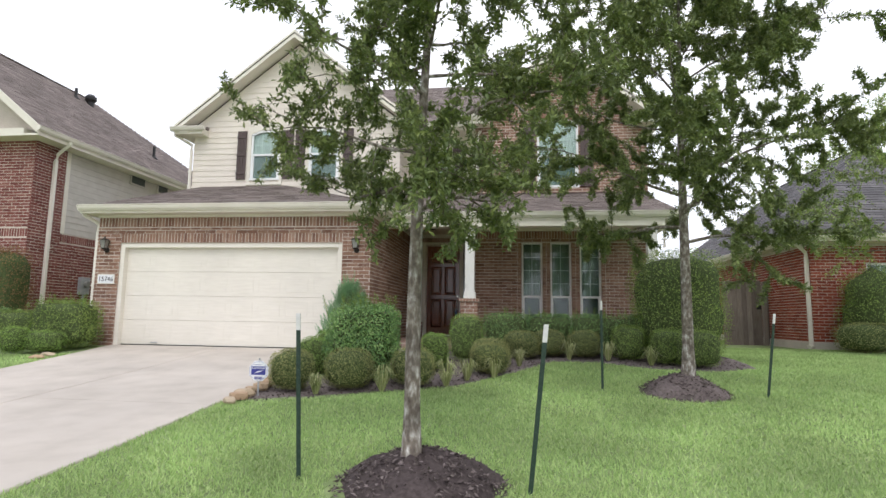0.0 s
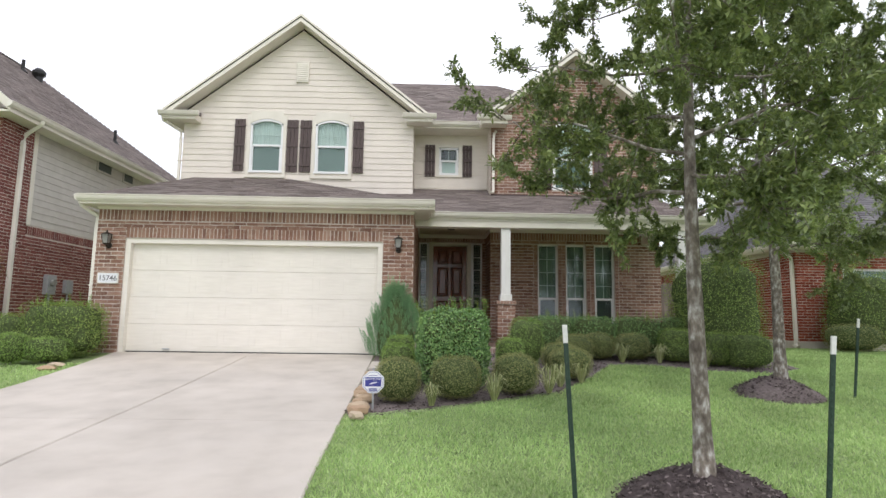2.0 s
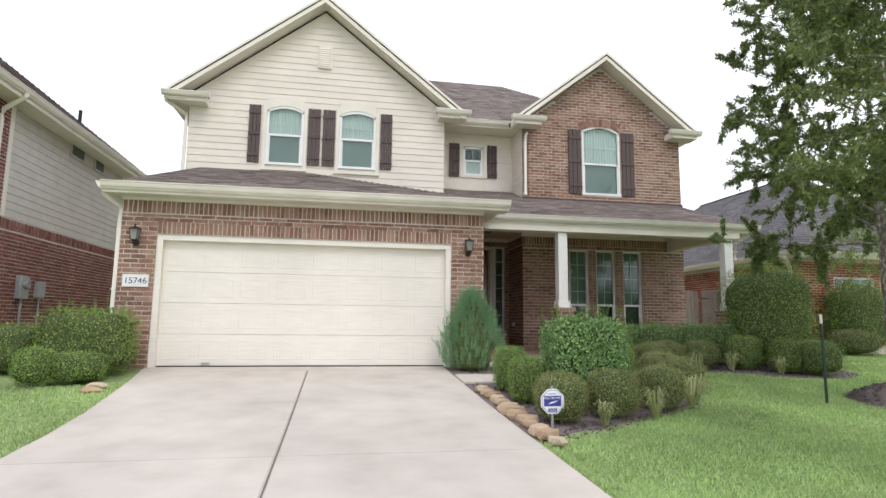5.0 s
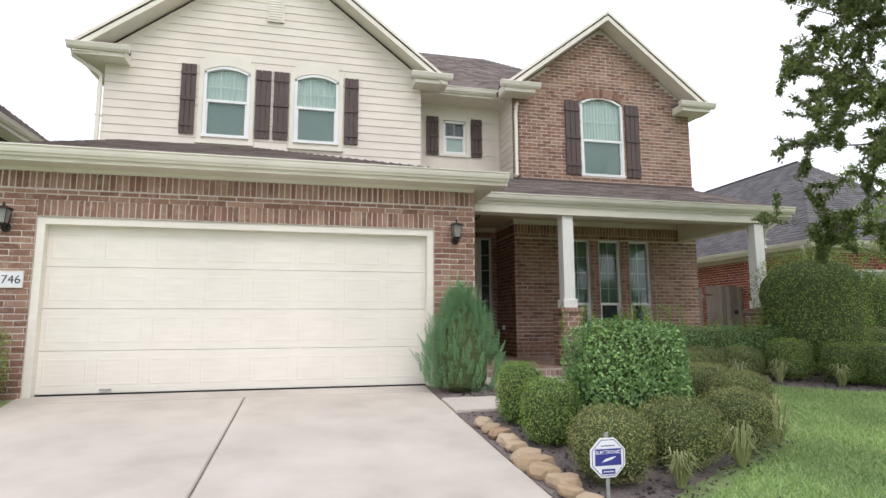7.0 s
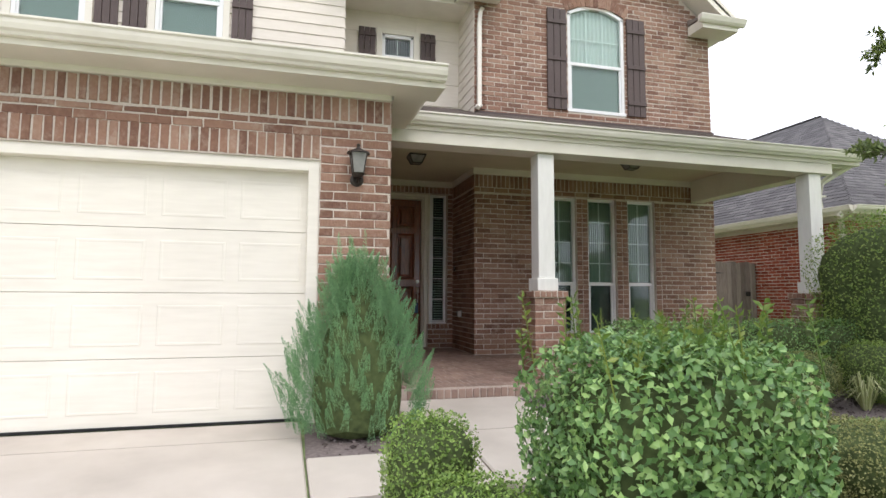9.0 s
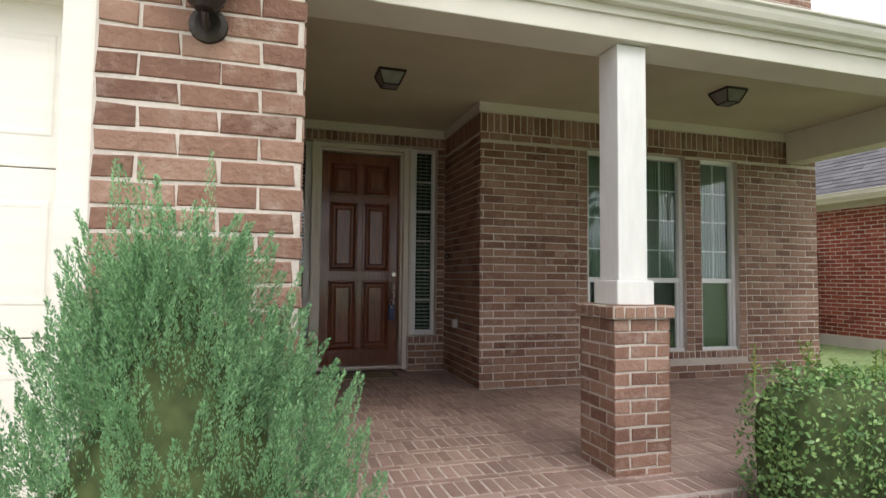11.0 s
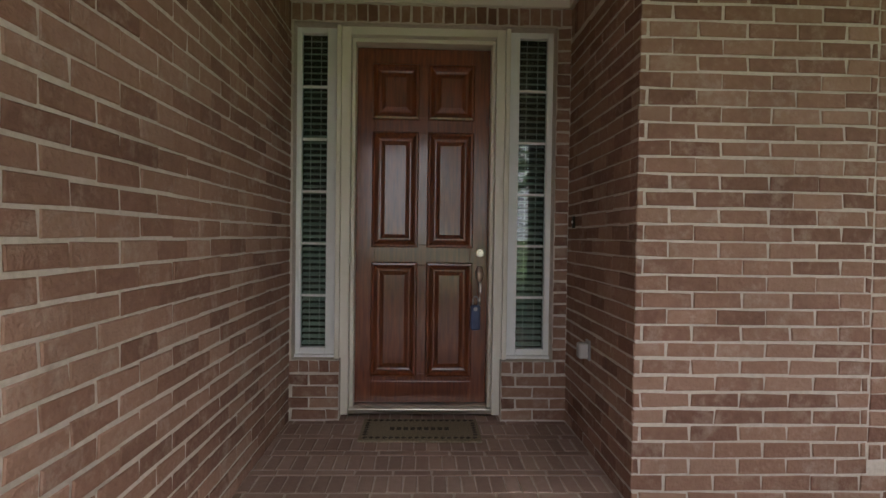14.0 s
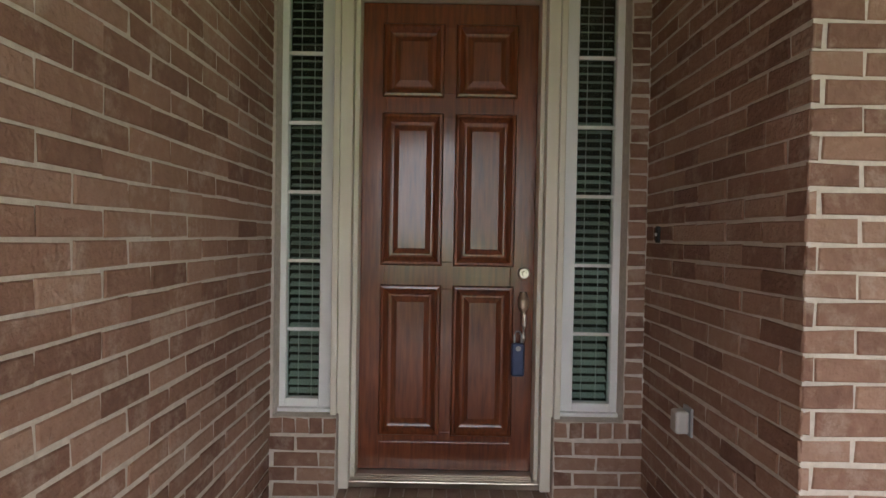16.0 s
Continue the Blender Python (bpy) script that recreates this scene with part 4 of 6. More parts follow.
k = 1
for a, b in FW:
    # lower sashes take the screen colour already darkened for porch shade
    window("window_%d" % k, (a, FY + 0.07, 0), (1, 0, 0), (0, -1, 0), b - a, 0.47, 2.73, 1.285, "tall white sash window under the porch", (2, 4), 0, DARK_CURTAIN, SHADED_SCREEN, 0.045)
    k += 1
for a, b in WA:
    window("window_%d" % k, (a + 0.09, 13.985, 0), (1, 0, 0), (0, -1, 0), b - a - 0.18, 4.55, 6.0, 5.27, "white sash window with arched head", (3, 2), 0.13, SHADE, SCREEN)
    t = setting(new("trim_window_%d" % k), "cream window surround with raised head", "trim")
    Geo().box(a, 13.96, 4.45, a + 0.088, 13.985, 6.1).into("casing", TRIM, t, bevel=0.003)
    Geo().box(b - 0.088, 13.96, 4.45, b, 13.985, 6.1).into("casing", TRIM, t, bevel=0.003)
    w = b - a
    steps = 12
    arc = [(a + 0.088 + (w - 0.176) * i / steps, 13.96, 6.0 - 0.13 * (2 * i / steps - 1) ** 2 + 0.004) for i in range(steps + 1)]
    Geo().prism(arc + [(b - 0.088, 13.96, 6.22), (a + 0.088, 13.96, 6.22)], (0, 0.025, 0)).into("head_panel", TRIM, t)
    Geo().box(a - 0.02, 13.94, 4.38, b + 0.02, 13.985, 4.45).into("apron", TRIM, t, bevel=0.003)
    k += 1
for a, b in ((-7.36, -7.08), (-5.96, -5.66), (-5.61, -5.31), (-4.19, -3.90)):
    shutter(a, b, 13.975, 4.55, 5.98)
window("window_%d" % k, (WB[0], FY + 0.02, 0), (1, 0, 0), (0, -1, 0), WB[1] - WB[0], 4.24, 6.14, 5.07, "large white sash window with arched head in brick", (3, 2), 0.17, SHADE, SCREEN)
k += 1
shutter(0.82, 1.18, FY - 0.012, 4.22, 5.98)
shutter(2.35, 2.71, FY - 0.012, 4.22, 5.98)
# its upper pleats are coloured as the dark room, not as fabric
window("window_%d" % k, (W2[0] + 0.05, 14.95, 0), (1, 0, 0), (0, -1, 0), W2[1] - W2[0] - 0.1, 4.82, 5.6, 5.21, "small white window in the upper recess", (2, 1), 0, UNLIT_ROOM, SHADE)
t = setting(new("trim_window_small"), "cream window surround", "trim")
for x0, x1, z0, z1 in ((W2[0] - 0.05, W2[0] + 0.048, 4.73, 5.69), (W2[1] - 0.048, W2[1] + 0.05, 4.73, 5.69), (W2[0] + 0.048, W2[1] - 0.048, 5.605, 5.69), (W2[0] + 0.048, W2[1] - 0.048, 4.73, 4.79)):
    Geo().box(x0, 14.915, z0, x1, 14.94, z1).into("casing", TRIM, t, bevel=0.003)
shutter(-2.26, -1.97, 14.925, 4.74, 5.67)
shutter(-1.18, -0.91, 14.925, 4.74, 5.67)
# louvred gable vent
vent = thing("gable_vent", "cream louvred attic vent on siding", "vent")
Geo().box(-5.785, 13.94, 7.05, -5.455, 13.985, 7.64).into("vent_frame", TRIM, vent, bevel=0.004)
for i in range(9):
    z = 7.1 + i * 0.055
    Geo().prism([(-5.745, 13.925, z), (-5.745, 13.94, z), (-5.745, 13.94, z + 0.045), (-5.745, 13.935, z + 0.045)], (0.25, 0, 0)).into("slat", TRIM, vent)

# ---- garage door ----
gd = setting(new("door_garage"), "cream panelled overhead garage door, closed", "door")
gx = (-8.06, -3.11)
for r in range(4):
    z0, z1 = 0.02 + r * 0.535, 0.02 + (r + 1) * 0.535 - 0.004
    sec = Geo().box(gx[0], 10.69, z0, gx[1], 10.73, z1).into("door_section", GARAGE_PAINT, gd, bevel=0.003)
    w = (gx[1] - gx[0]) / 8
    for c in range(8):
        a, b, lo, hi = gx[0] + c * w + 0.055, gx[0] + (c + 1) * w - 0.055, z0 + 0.1, z1 - 0.1
        g = Geo()
        rect = lambda i, y: [(a + i, y, lo + i), (b - i, y, lo + i), (b - i, y, hi - i), (a + i, y, hi - i)]
        vs = rect(0, 10.6895) + rect(0.006, 10.687) + rect(0.02, 10.687) + rect(0.026, 10.6885)
        fs = [(q + i, q + (i + 1) % 4, q + 4 + (i + 1) % 4, q + 4 + i) for q in (0, 4, 8) for i in range(4)] + [(12, 13, 14, 15)]
        g.add(vs, fs).into("raised_panel", GARAGE_PAINT, sec)
Geo().box(gx[0], 10.68, 0.0, gx[1], 10.73, 0.022).into("bottom_seal", BLACK, gd, "black rubber bottom seal")
Geo().box(-7.33, 10.66, 0.055, -7.2, 10.69, 0.075).into("handle", GREY_BOX, gd, "small grey lift handle")
gt = setting(new("trim_garage"), "cream trim round the garage opening", "trim")
Geo().box(-8.15, 10.57, 0.0, -8.055, 10.75, 2.25).into("casing", GARAGE_PAINT, gt, bevel=0.004)
Geo().box(-3.115, 10.57, 0.0, -3.02, 10.75, 2.25).into("casing", GARAGE_PAINT, gt, bevel=0.004)
Geo().box(-8.055, 10.57, 2.155, -3.115, 10.75, 2.25).into("casing", GARAGE_PAINT, gt, bevel=0.004)

# ---- front door with sidelights ----
ENTRY = Matrix.Translation((-1.972, 0.08, 0.17)) @ Matrix.Diagonal((1.06, 1, 1.075, 1)) @ Matrix.Translation((1.957, 0, -0.15))
door = setting(new("door_front"), "mahogany six-panel front door, closed", "door")
dx0, dx1, dz0, dz1, dy = -1.957, -1.04, 0.185, 2.61, 15.48
sx = [dx0, dx0 + 0.125, (dx0 + dx1) / 2 - 0.05, (dx0 + dx1) / 2 + 0.05, dx1 - 0.125, dx1]
rz = [dz0, dz0 + 0.2, dz0 + 0.95, dz0 + 1.09, dz0 + 1.84, dz0 + 1.96, dz0 + 2.3, dz1]
for a, b in ((sx[0], sx[1]), (sx[4], sx[5])):
    Geo().box(a, dy, dz0, b, dy + 0.045, dz1).into("stile", DOOR_WOOD, door, bevel=0.003)
for a, b in ((0, 1), (2, 3), (4, 5), (6, 7)):
    Geo().box(sx[1], dy, rz[a], sx[4], dy + 0.044, rz[b]).into("rail", DOOR_WOOD, door, bevel=0.003)
for lo, hi in ((1, 2), (3, 4), (5, 6)):
    Geo().box(sx[2], dy, rz[lo], sx[3], dy + 0.043, rz[hi]).into("mullion", DOOR_WOOD, door, bevel=0.003)
    for a, b in ((sx[1], sx[2]), (sx[3], sx[4])):
        c, d = rz[lo], rz[hi]
        rect = lambda i, y: [(a + i, y, c + i), (b - i, y, c + i), (b - i, y, d - i), (a + i, y, d - i)]
        vs = rect(-0.02, dy - 0.001) + rect(-0.012, dy - 0.014) + rect(0.0, dy - 0.016) + rect(0.012, dy - 0.004) + rect(0.024, dy + 0.012) + rect(0.034, dy + 0.016) + rect(0.042, dy + 0.016) + rect(0.07, dy + 0.001)
        fs = [(q + i, q + (i + 1) % 4, q + 4 + (i + 1) % 4, q + 4 + i) for q in range(0, 28, 4) for i in range(4)] + [(28, 29, 30, 31)]
        Geo().add(vs, fs).into("panel", DOOR_WOOD, door)
Geo().box(dx0 + 0.11, dy - 0.012, dz0 + 0.008, dx1 - 0.11, dy + 0.0, dz0 + 0.15).into("kick_board", DOOR_WOOD, door, bevel=0.004)
hard = lambda z, r, name, d=0.03: Geo().tube([(-1.095, dy - 0.001, z), (-1.095, dy - d * 0.6, z), (-1.095, dy - d, z)], [r, r, r * 0.75], 20).into(name, NICKEL, door, "satin nickel")
hard(1.225, 0.032, "deadbolt")
hard(1.225, 0.014, "lock_cylinder", 0.04)
esc = Geo()
esc.tube([(-1.095, dy - 0.012, 1.02), (-1.095, dy - 0.016, 1.05), (-1.095, dy - 0.018, 1.09), (-1.095, dy - 0.014, 1.13)], [0.012, 0.028, 0.03, 0.016], 16)
esc.into("escutcheon", NICKEL, door, "satin nickel")
Geo().tube([(-1.095, dy - 0.01, 1.03), (-1.095, dy - 0.05, 1.01), (-1.095, dy - 0.06, 0.96), (-1.095, dy - 0.05, 0.9), (-1.095, dy - 0.005, 0.86)], [0.009, 0.011, 0.012, 0.011, 0.009], 10).into("grip_handle", NICKEL, door, "satin nickel")
lb = thing("lockbox", "blue key lockbox hanging from the door handle", "lockbox", "", (-1.125, dy - 0.062, 0.70))
Geo().box(-0.034, -0.02, 0.0, 0.034, 0.02, 0.17).into("body", LOCKBOX, lb, bevel=0.012)
Geo().tube([(-0.018, 0, 0.165), (-0.018, 0, 0.21), (-0.01, 0, 0.228), (0.01, 0, 0.228), (0.018, 0, 0.21), (0.018, 0, 0.165)], [0.005] * 6, 8).into("shackle", GREY_BOX, lb, "grey steel shackle")
Geo().tube([(0, -0.019, 0.145), (0, -0.024, 0.145)], [0.014, 0.013], 14).into("dial", GREY_BOX, lb)
fr = setting(new("trim_front_door"), "white door frame with threshold", "trim")
for x0, x1, y0, y1, z0, z1 in ((-2.04, -1.98, 15.3, 15.53, PORCH, 2.70), (-1.98, -1.957, 15.37, 15.53, PORCH, 2.615), (-1.017, -0.957, 15.3, 15.53, PORCH, 2.70), (-1.04, -1.017, 15.37, 15.53, PORCH, 2.615),
                               (-1.98, -1.017, 15.3, 15.53, 2.64, 2.70), (-1.98, -1.017, 15.37, 15.53, 2.615, 2.64),
                               (-2.07, -2.04, 15.27, 15.34, PORCH, 2.70), (-0.957, -0.927, 15.27, 15.34, PORCH, 2.70)):
    Geo().box(x0, y0, z0, x1, y1, z1).into("frame_board", TRIM, fr, bevel=0.004)
Geo().box(-1.98, 15.32, PORCH, -1.017, 15.53, 0.183).into("threshold", NICKEL, fr, "ribbed aluminium threshold", bevel=0.004)
for i in range(4):
    Geo().box(-1.98, 15.325 + i * 0.025, 0.183, -1.05, 15.335 + i * 0.025, 0.188).into("threshold_rib", NICKEL, fr)
# sheet added behind door and sidelights, room darkness put into its colour
Geo().box(PX, 15.63, PORCH, CX, 15.7, 3.12).into("wall_entry_core", UNLIT_ROOM)
setting(bpy.data.objects["wall_entry_core"], "added dark sheet standing for the unlit room behind the door", "wall")
for side, x0, x1 in ((0, -2.352, -2.07), (1, -0.927, -0.625)):
    t = setting(new("window_sidelight_%d" % side), "white sidelight window with blinds beside the door", "window")
    y = 15.34
    inner = 0.03 if side == 0 else 0.0
    outer = 0.03 - inner
    z0, z1 = 0.545, 2.695
    f = 0.042
    Geo().box(x0, y, z0, x0 + f + outer, y + 0.06, z1).into("jamb", WHITE, t, bevel=0.005)
    Geo().box(x1 - f - inner, y, z0, x1, y + 0.06, z1).into("jamb", WHITE, t, bevel=0.005)
    Geo().box(x0 + f + outer, y, z0, x1 - f - inner, y + 0.06, z0 + f).into("sill", WHITE, t, bevel=0.005)
    Geo().box(x0 + f + outer, y, z1 - f, x1 - f - inner, y + 0.06, z1).into("head", WHITE, t, bevel=0.005)
    Geo().box(x0 - 0.004, y - 0.03, z0 - 0.018, x1 + 0.004, y + 0.06, z0).into("ledge", WHITE, t, bevel=0.004)
    a, b = x0 + f + outer, x1 - f - inner
    hgt = (z1 - z0 - 2 * f) / 6
    for i in range(6):
        zz = z0 + f + i * hgt
        p = Geo().box(a, y + 0.03, zz + 0.006, b, y + 0.034, zz + hgt - 0.006).into("pane", GLASS, t)
        p.visible_shadow = False
        if i:
            Geo().box(a, y + 0.018, zz - 0.008, b, y + 0.04, zz + 0.008).into("glazing_bar", WHITE, t)
    zz = z0 + f + 0.01
    while zz < z1 - f:
        Geo().prism([(a, y + 0.065, zz), (a, y + 0.1, zz + 0.018), (a, y + 0.1, zz + 0.021), (a, y + 0.065, zz + 0.003)], (b - a, 0, 0)).into("blind_slat", BLIND, t)
        zz += 0.042
    for q in (0.3, 0.7):
        xx = a + (b - a) * q
        Geo().box(xx - 0.0015, y + 0.06, z0 + f, xx + 0.0015, y + 0.063, z1 - f).into("cord", WHITE, t)

for e in (door, fr, lb, *[o for o in scene.objects if o.name.startswith("window_sidelight")]):
    e.matrix_world = ENTRY @ Matrix.Translation(e.location)


# ---- plants ----
def leaf_cloud(name, mat, centres, ways, length, width, parent, rnd, spread=0.35, fold=0.25, kind="stuff", facing=None):
    """Many folded leaves in one mesh: each grows from its centre along its way."""
    c = np.asarray(centres, float)
    d = np.asarray(ways, float)
    d = d + rnd.normal(0, spread, d.shape)
    d /= np.linalg.norm(d, axis=1, keepdims=True) + 1e-9
    side = np.cross(d, rnd.normal(0, 1, d.shape) if facing is None else np.asarray(facing, float) + rnd.normal(0, 0.4, d.shape))
    side /= np.linalg.norm(side, axis=1, keepdims=True) + 1e-9
    up = np.cross(side, d)
    n = len(c)
    ln = (length * rnd.uniform(0.65, 1.25, (n, 1)))
    wd = (width * rnd.uniform(0.7, 1.2, (n, 1)))
    a = c
    b = c + d * ln * 0.5 + side * wd * 0.5 + up * wd * fold
    t = c + d * ln
    e = c + d * ln * 0.5 - side * wd * 0.5 + up * wd * fold
    v = np.stack([a, b, t, e], 1).reshape(-1, 3)
    idx = np.arange(n) * 4
    loops = np.stack([idx, idx + 1, idx + 2, idx, idx + 2, idx + 3], 1).reshape(-1)
    return raw_mesh(name, mat, v, loops, parent, kind)


def raw_mesh(name, mat, v, loops, parent, kind="stuff"):
    me = bpy.data.meshes.new(name)
    me.vertices.add(len(v))
    me.vertices.foreach_set("co", np.ascontiguousarray(v, np.float32).ravel())
    me.loops.add(len(loops))
    me.loops.foreach_set("vertex_index", np.ascontiguousarray(loops, np.int32))
    k = len(loops) // 3
    me.polygons.add(k)
    me.polygons.foreach_set("loop_start", np.arange(k, dtype=np.int32) * 3)
    me.update(calc_edges=True)
    me.materials.append(mat)
    ob = new(name, me)
    if parent is not None:
        ob.parent = parent
    return tagged(ob, kind=kind) if kind else ob


def blob_points(n, rnd, half, box=0.0):
    """Points and normals on a rounded body: box 0 gives an ellipsoid, 1 nearly a block."""
    p = rnd.normal(0, 1, (n, 3))
    p /= np.linalg.norm(p, axis=1, keepdims=True)
    e = 2 + 6 * box
    r = (np.abs(p) ** e).sum(1, keepdims=True) ** (-1 / e)
    q = p * r
    nrm = np.sign(q) * np.abs(q) ** (e - 1) / np.asarray(half)
    nrm /= np.linalg.norm(nrm, axis=1, keepdims=True)
    return q * np.asarray(half), nrm


def lumps(q, seed, scale, amount):
    return np.array([1 + amount * noise.noise(Vector(p) * scale + Vector((seed * 3.1, seed, 0))) for p in q])[:, None]


def shrub(name, at, w, d, h, mat, label, leaf_len=0.02, count=4200, box=0.0, seed=1, group="", rough=0.1, shoots=0, shoot_mat=None, core=0.86):
    """A clipped or loose shrub: short stems, an added core coloured as inner shade and a skin of leaves in several
    depths.
    """
    x, y = at
    z0 = ground_z(y) + 0.02
    rnd = np.random.default_rng(seed)
    t = thing(name, label, "shrub", group, (x, y, z0))
    half = (w / 2, d / 2, h / 2)
    g = Geo()
    for k in range(4):
        a = k * 1.57 + seed
        g.tube([(0.03 * math.cos(a), 0.03 * math.sin(a), -0.06), (0.12 * w * math.cos(a), 0.12 * d * math.sin(a), h * 0.3), (0.25 * w * math.cos(a), 0.25 * d * math.sin(a), h * 0.6)], [0.014, 0.01, 0.005], 5)
    tagged(g.into("stem_cluster", BARK, t), kind="stuff")
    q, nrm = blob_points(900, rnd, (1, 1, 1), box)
    # added solid body; its dark colour stands for shade behind the leaves
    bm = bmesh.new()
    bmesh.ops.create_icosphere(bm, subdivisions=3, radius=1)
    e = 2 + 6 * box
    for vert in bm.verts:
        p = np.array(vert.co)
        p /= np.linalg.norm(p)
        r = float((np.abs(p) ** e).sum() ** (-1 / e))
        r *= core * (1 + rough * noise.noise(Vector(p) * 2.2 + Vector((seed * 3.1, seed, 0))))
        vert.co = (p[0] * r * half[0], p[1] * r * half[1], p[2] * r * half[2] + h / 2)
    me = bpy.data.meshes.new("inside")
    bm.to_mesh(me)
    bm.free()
    me.materials.append(CORE_SHADE)
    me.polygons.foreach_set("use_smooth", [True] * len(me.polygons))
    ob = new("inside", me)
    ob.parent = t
    q, nrm = blob_points(count, rnd, half, box)
    unit = q / np.asarray(half)
    q = q * lumps(unit / np.linalg.norm(unit, axis=1, keepdims=True), seed, 2.2, rough) * rnd.uniform(0.84, 1.02, (count, 1))
    q[:, 2] += h / 2
    keep = q[:, 2] > 0.02
    tangent = np.cross(nrm, rnd.normal(0, 1, nrm.shape))
    leaf_cloud("foliage", mat, q[keep], tangent[keep] + nrm[keep] * 0.45 + np.array((0, 0, 0.3)), leaf_len, leaf_len * 0.62, t, rnd, 0.3, 0.2, "stuff", nrm[keep] + np.array((0, 0, 0.35)))
    if shoots:
        pts, ways, stem = [], [], Geo()
        for k in range(shoots):
            a, b = rnd.uniform(-0.5, 0.5, 2)
            base = np.array((a * w * 0.95, b * d * 0.95, h * 0.86))
            lean = np.array((rnd.normal(0, 0.15), rnd.normal(0, 0.15), 1.0))
            ln = rnd.uniform(0.15, 0.34) * max(h, 0.7)
            stem.tube([base, base + lean * ln], [0.004, 0.002], 4)
            for j in range(16):
                f = 0.25 + 0.75 * j / 16
                ang = j * 2.4
                pts.append(base + lean * ln * f)
                ways.append((math.cos(ang), math.sin(ang), 0.7))
        leaf_cloud("shoot_growth", shoot_mat or mat, pts, ways, leaf_len * 1.05, leaf_len * 0.5, t, rnd, 0.25)
        tagged(stem.into("shoot_wood", shoot_mat or mat, t), kind="stuff")
    return t


def tree(at, height, trunk_r, crown_z, crown_r, mat, label, leaves, leaf_len, seed, lean=(0, 0), first=1.6, mound=0.2, droop=0.0, shape=None):
    """A tapered trunk with limbs and twigs; leaves stand along the twigs in loose clumps."""
    x, y = at
    rnd = np.random.default_rng(seed)
    z0 = ground_z(y) + mound
    t = thing("tree", label, "tree", "", (x, y, z0))
    top = height
    pts = [np.array((lean[0] * f + 0.03 * math.sin(5 * f + seed), lean[1] * f + 0.03 * math.cos(4 * f + seed), -0.25 + (top + 0.25) * f)) for f in np.linspace(0, 1, 12)]
    rad = [trunk_r * (1.35 if k == 0 else 1.0) * (1 - 0.9 * (k / 11) ** 1.1) for k in range(12)]
    wood = Geo()
    wood.tube(pts, rad, 14)
    twigs = []
    limbs = Geo()
    n_limb = 26
    for k in range(n_limb):
        f = k / (n_limb - 1)
        z = first + (top * 0.97 - first) * f
        j = min(10, int((z + 0.25) / (top + 0.25) * 11))
        fr = (z + 0.25) / (top + 0.25) * 11 - j
        base = pts[j] * (1 - fr) + pts[j + 1] * fr
        ang = k * 2.4 + rnd.uniform(-0.3, 0.3)
        prof = shape(f) if shape else math.sin(math.pi * min(1, 0.22 + 0.78 * f)) ** 0.7
        ln = crown_r * max(0.25, prof) * rnd.uniform(0.8, 1.1)
        rise = rnd.uniform(0.25, 0.6) * (0.5 + f) - droop
        way = np.array((math.cos(ang), math.sin(ang), rise))
        seg = [base + way * ln * s + np.array((0, 0, 0.06 * math.sin(6 * s + k))) for s in np.linspace(0, 1, 6)]
        r0 = max(0.008, rad[j] * 0.42)
        limbs.tube(seg, [r0 * (1 - 0.85 * s) for s in np.linspace(0, 1, 6)], 6)
        for m in range(13):
            s = rnd.uniform(0.22, 1.0)
            p = base + way * ln * s
            w2 = way * 0.6 + rnd.normal(0, 0.75, 3)
            w2 /= np.linalg.norm(w2)
            l2 = crown_r * rnd.uniform(0.14, 0.34)
            limbs.tube([p, p + w2 * l2 * 0.5, p + w2 * l2], [0.007, 0.005, 0.002], 4)
            twigs.append((p, w2, l2))
            for _ in range(3):
                w3 = w2 * 0.7 + rnd.normal(0, 0.6, 3)
                w3 /= np.linalg.norm(w3)
                p3 = p + w2 * l2 * rnd.uniform(0.4, 1.0)
                l3 = l2 * rnd.uniform(0.35, 0.7)
                limbs.tube([p3, p3 + w3 * l3], [0.0035, 0.0015], 3, False)
                twigs.append((p3, w3, l3))
    wood.into("trunk", BARK, t, smooth=True)
    tagged(limbs.into("branchwork", BARK, t), kind="stuff")
    pick = rnd.integers(0, len(twigs), leaves)
    P = np.array([q[0] for q in twigs])[pick]
    W = np.array([q[1] for q in twigs])[pick]
    Ln = np.array([q[2] for q in twigs])[pick]
    s = rnd.uniform(0.15, 1.05, leaves)
    c = P + W * (Ln * s)[:, None] + rnd.normal(0, 0.018, (leaves, 3))
    leaf_cloud("crown", mat, c, W * 0.5 + rnd.normal(0, 0.6, (leaves, 3)), leaf_len, leaf_len * 0.42, t, rnd, 0.2, 0.2, "stuff", np.array((0, -0.15, 1.0)) + np.zeros((leaves, 3)))
    return t


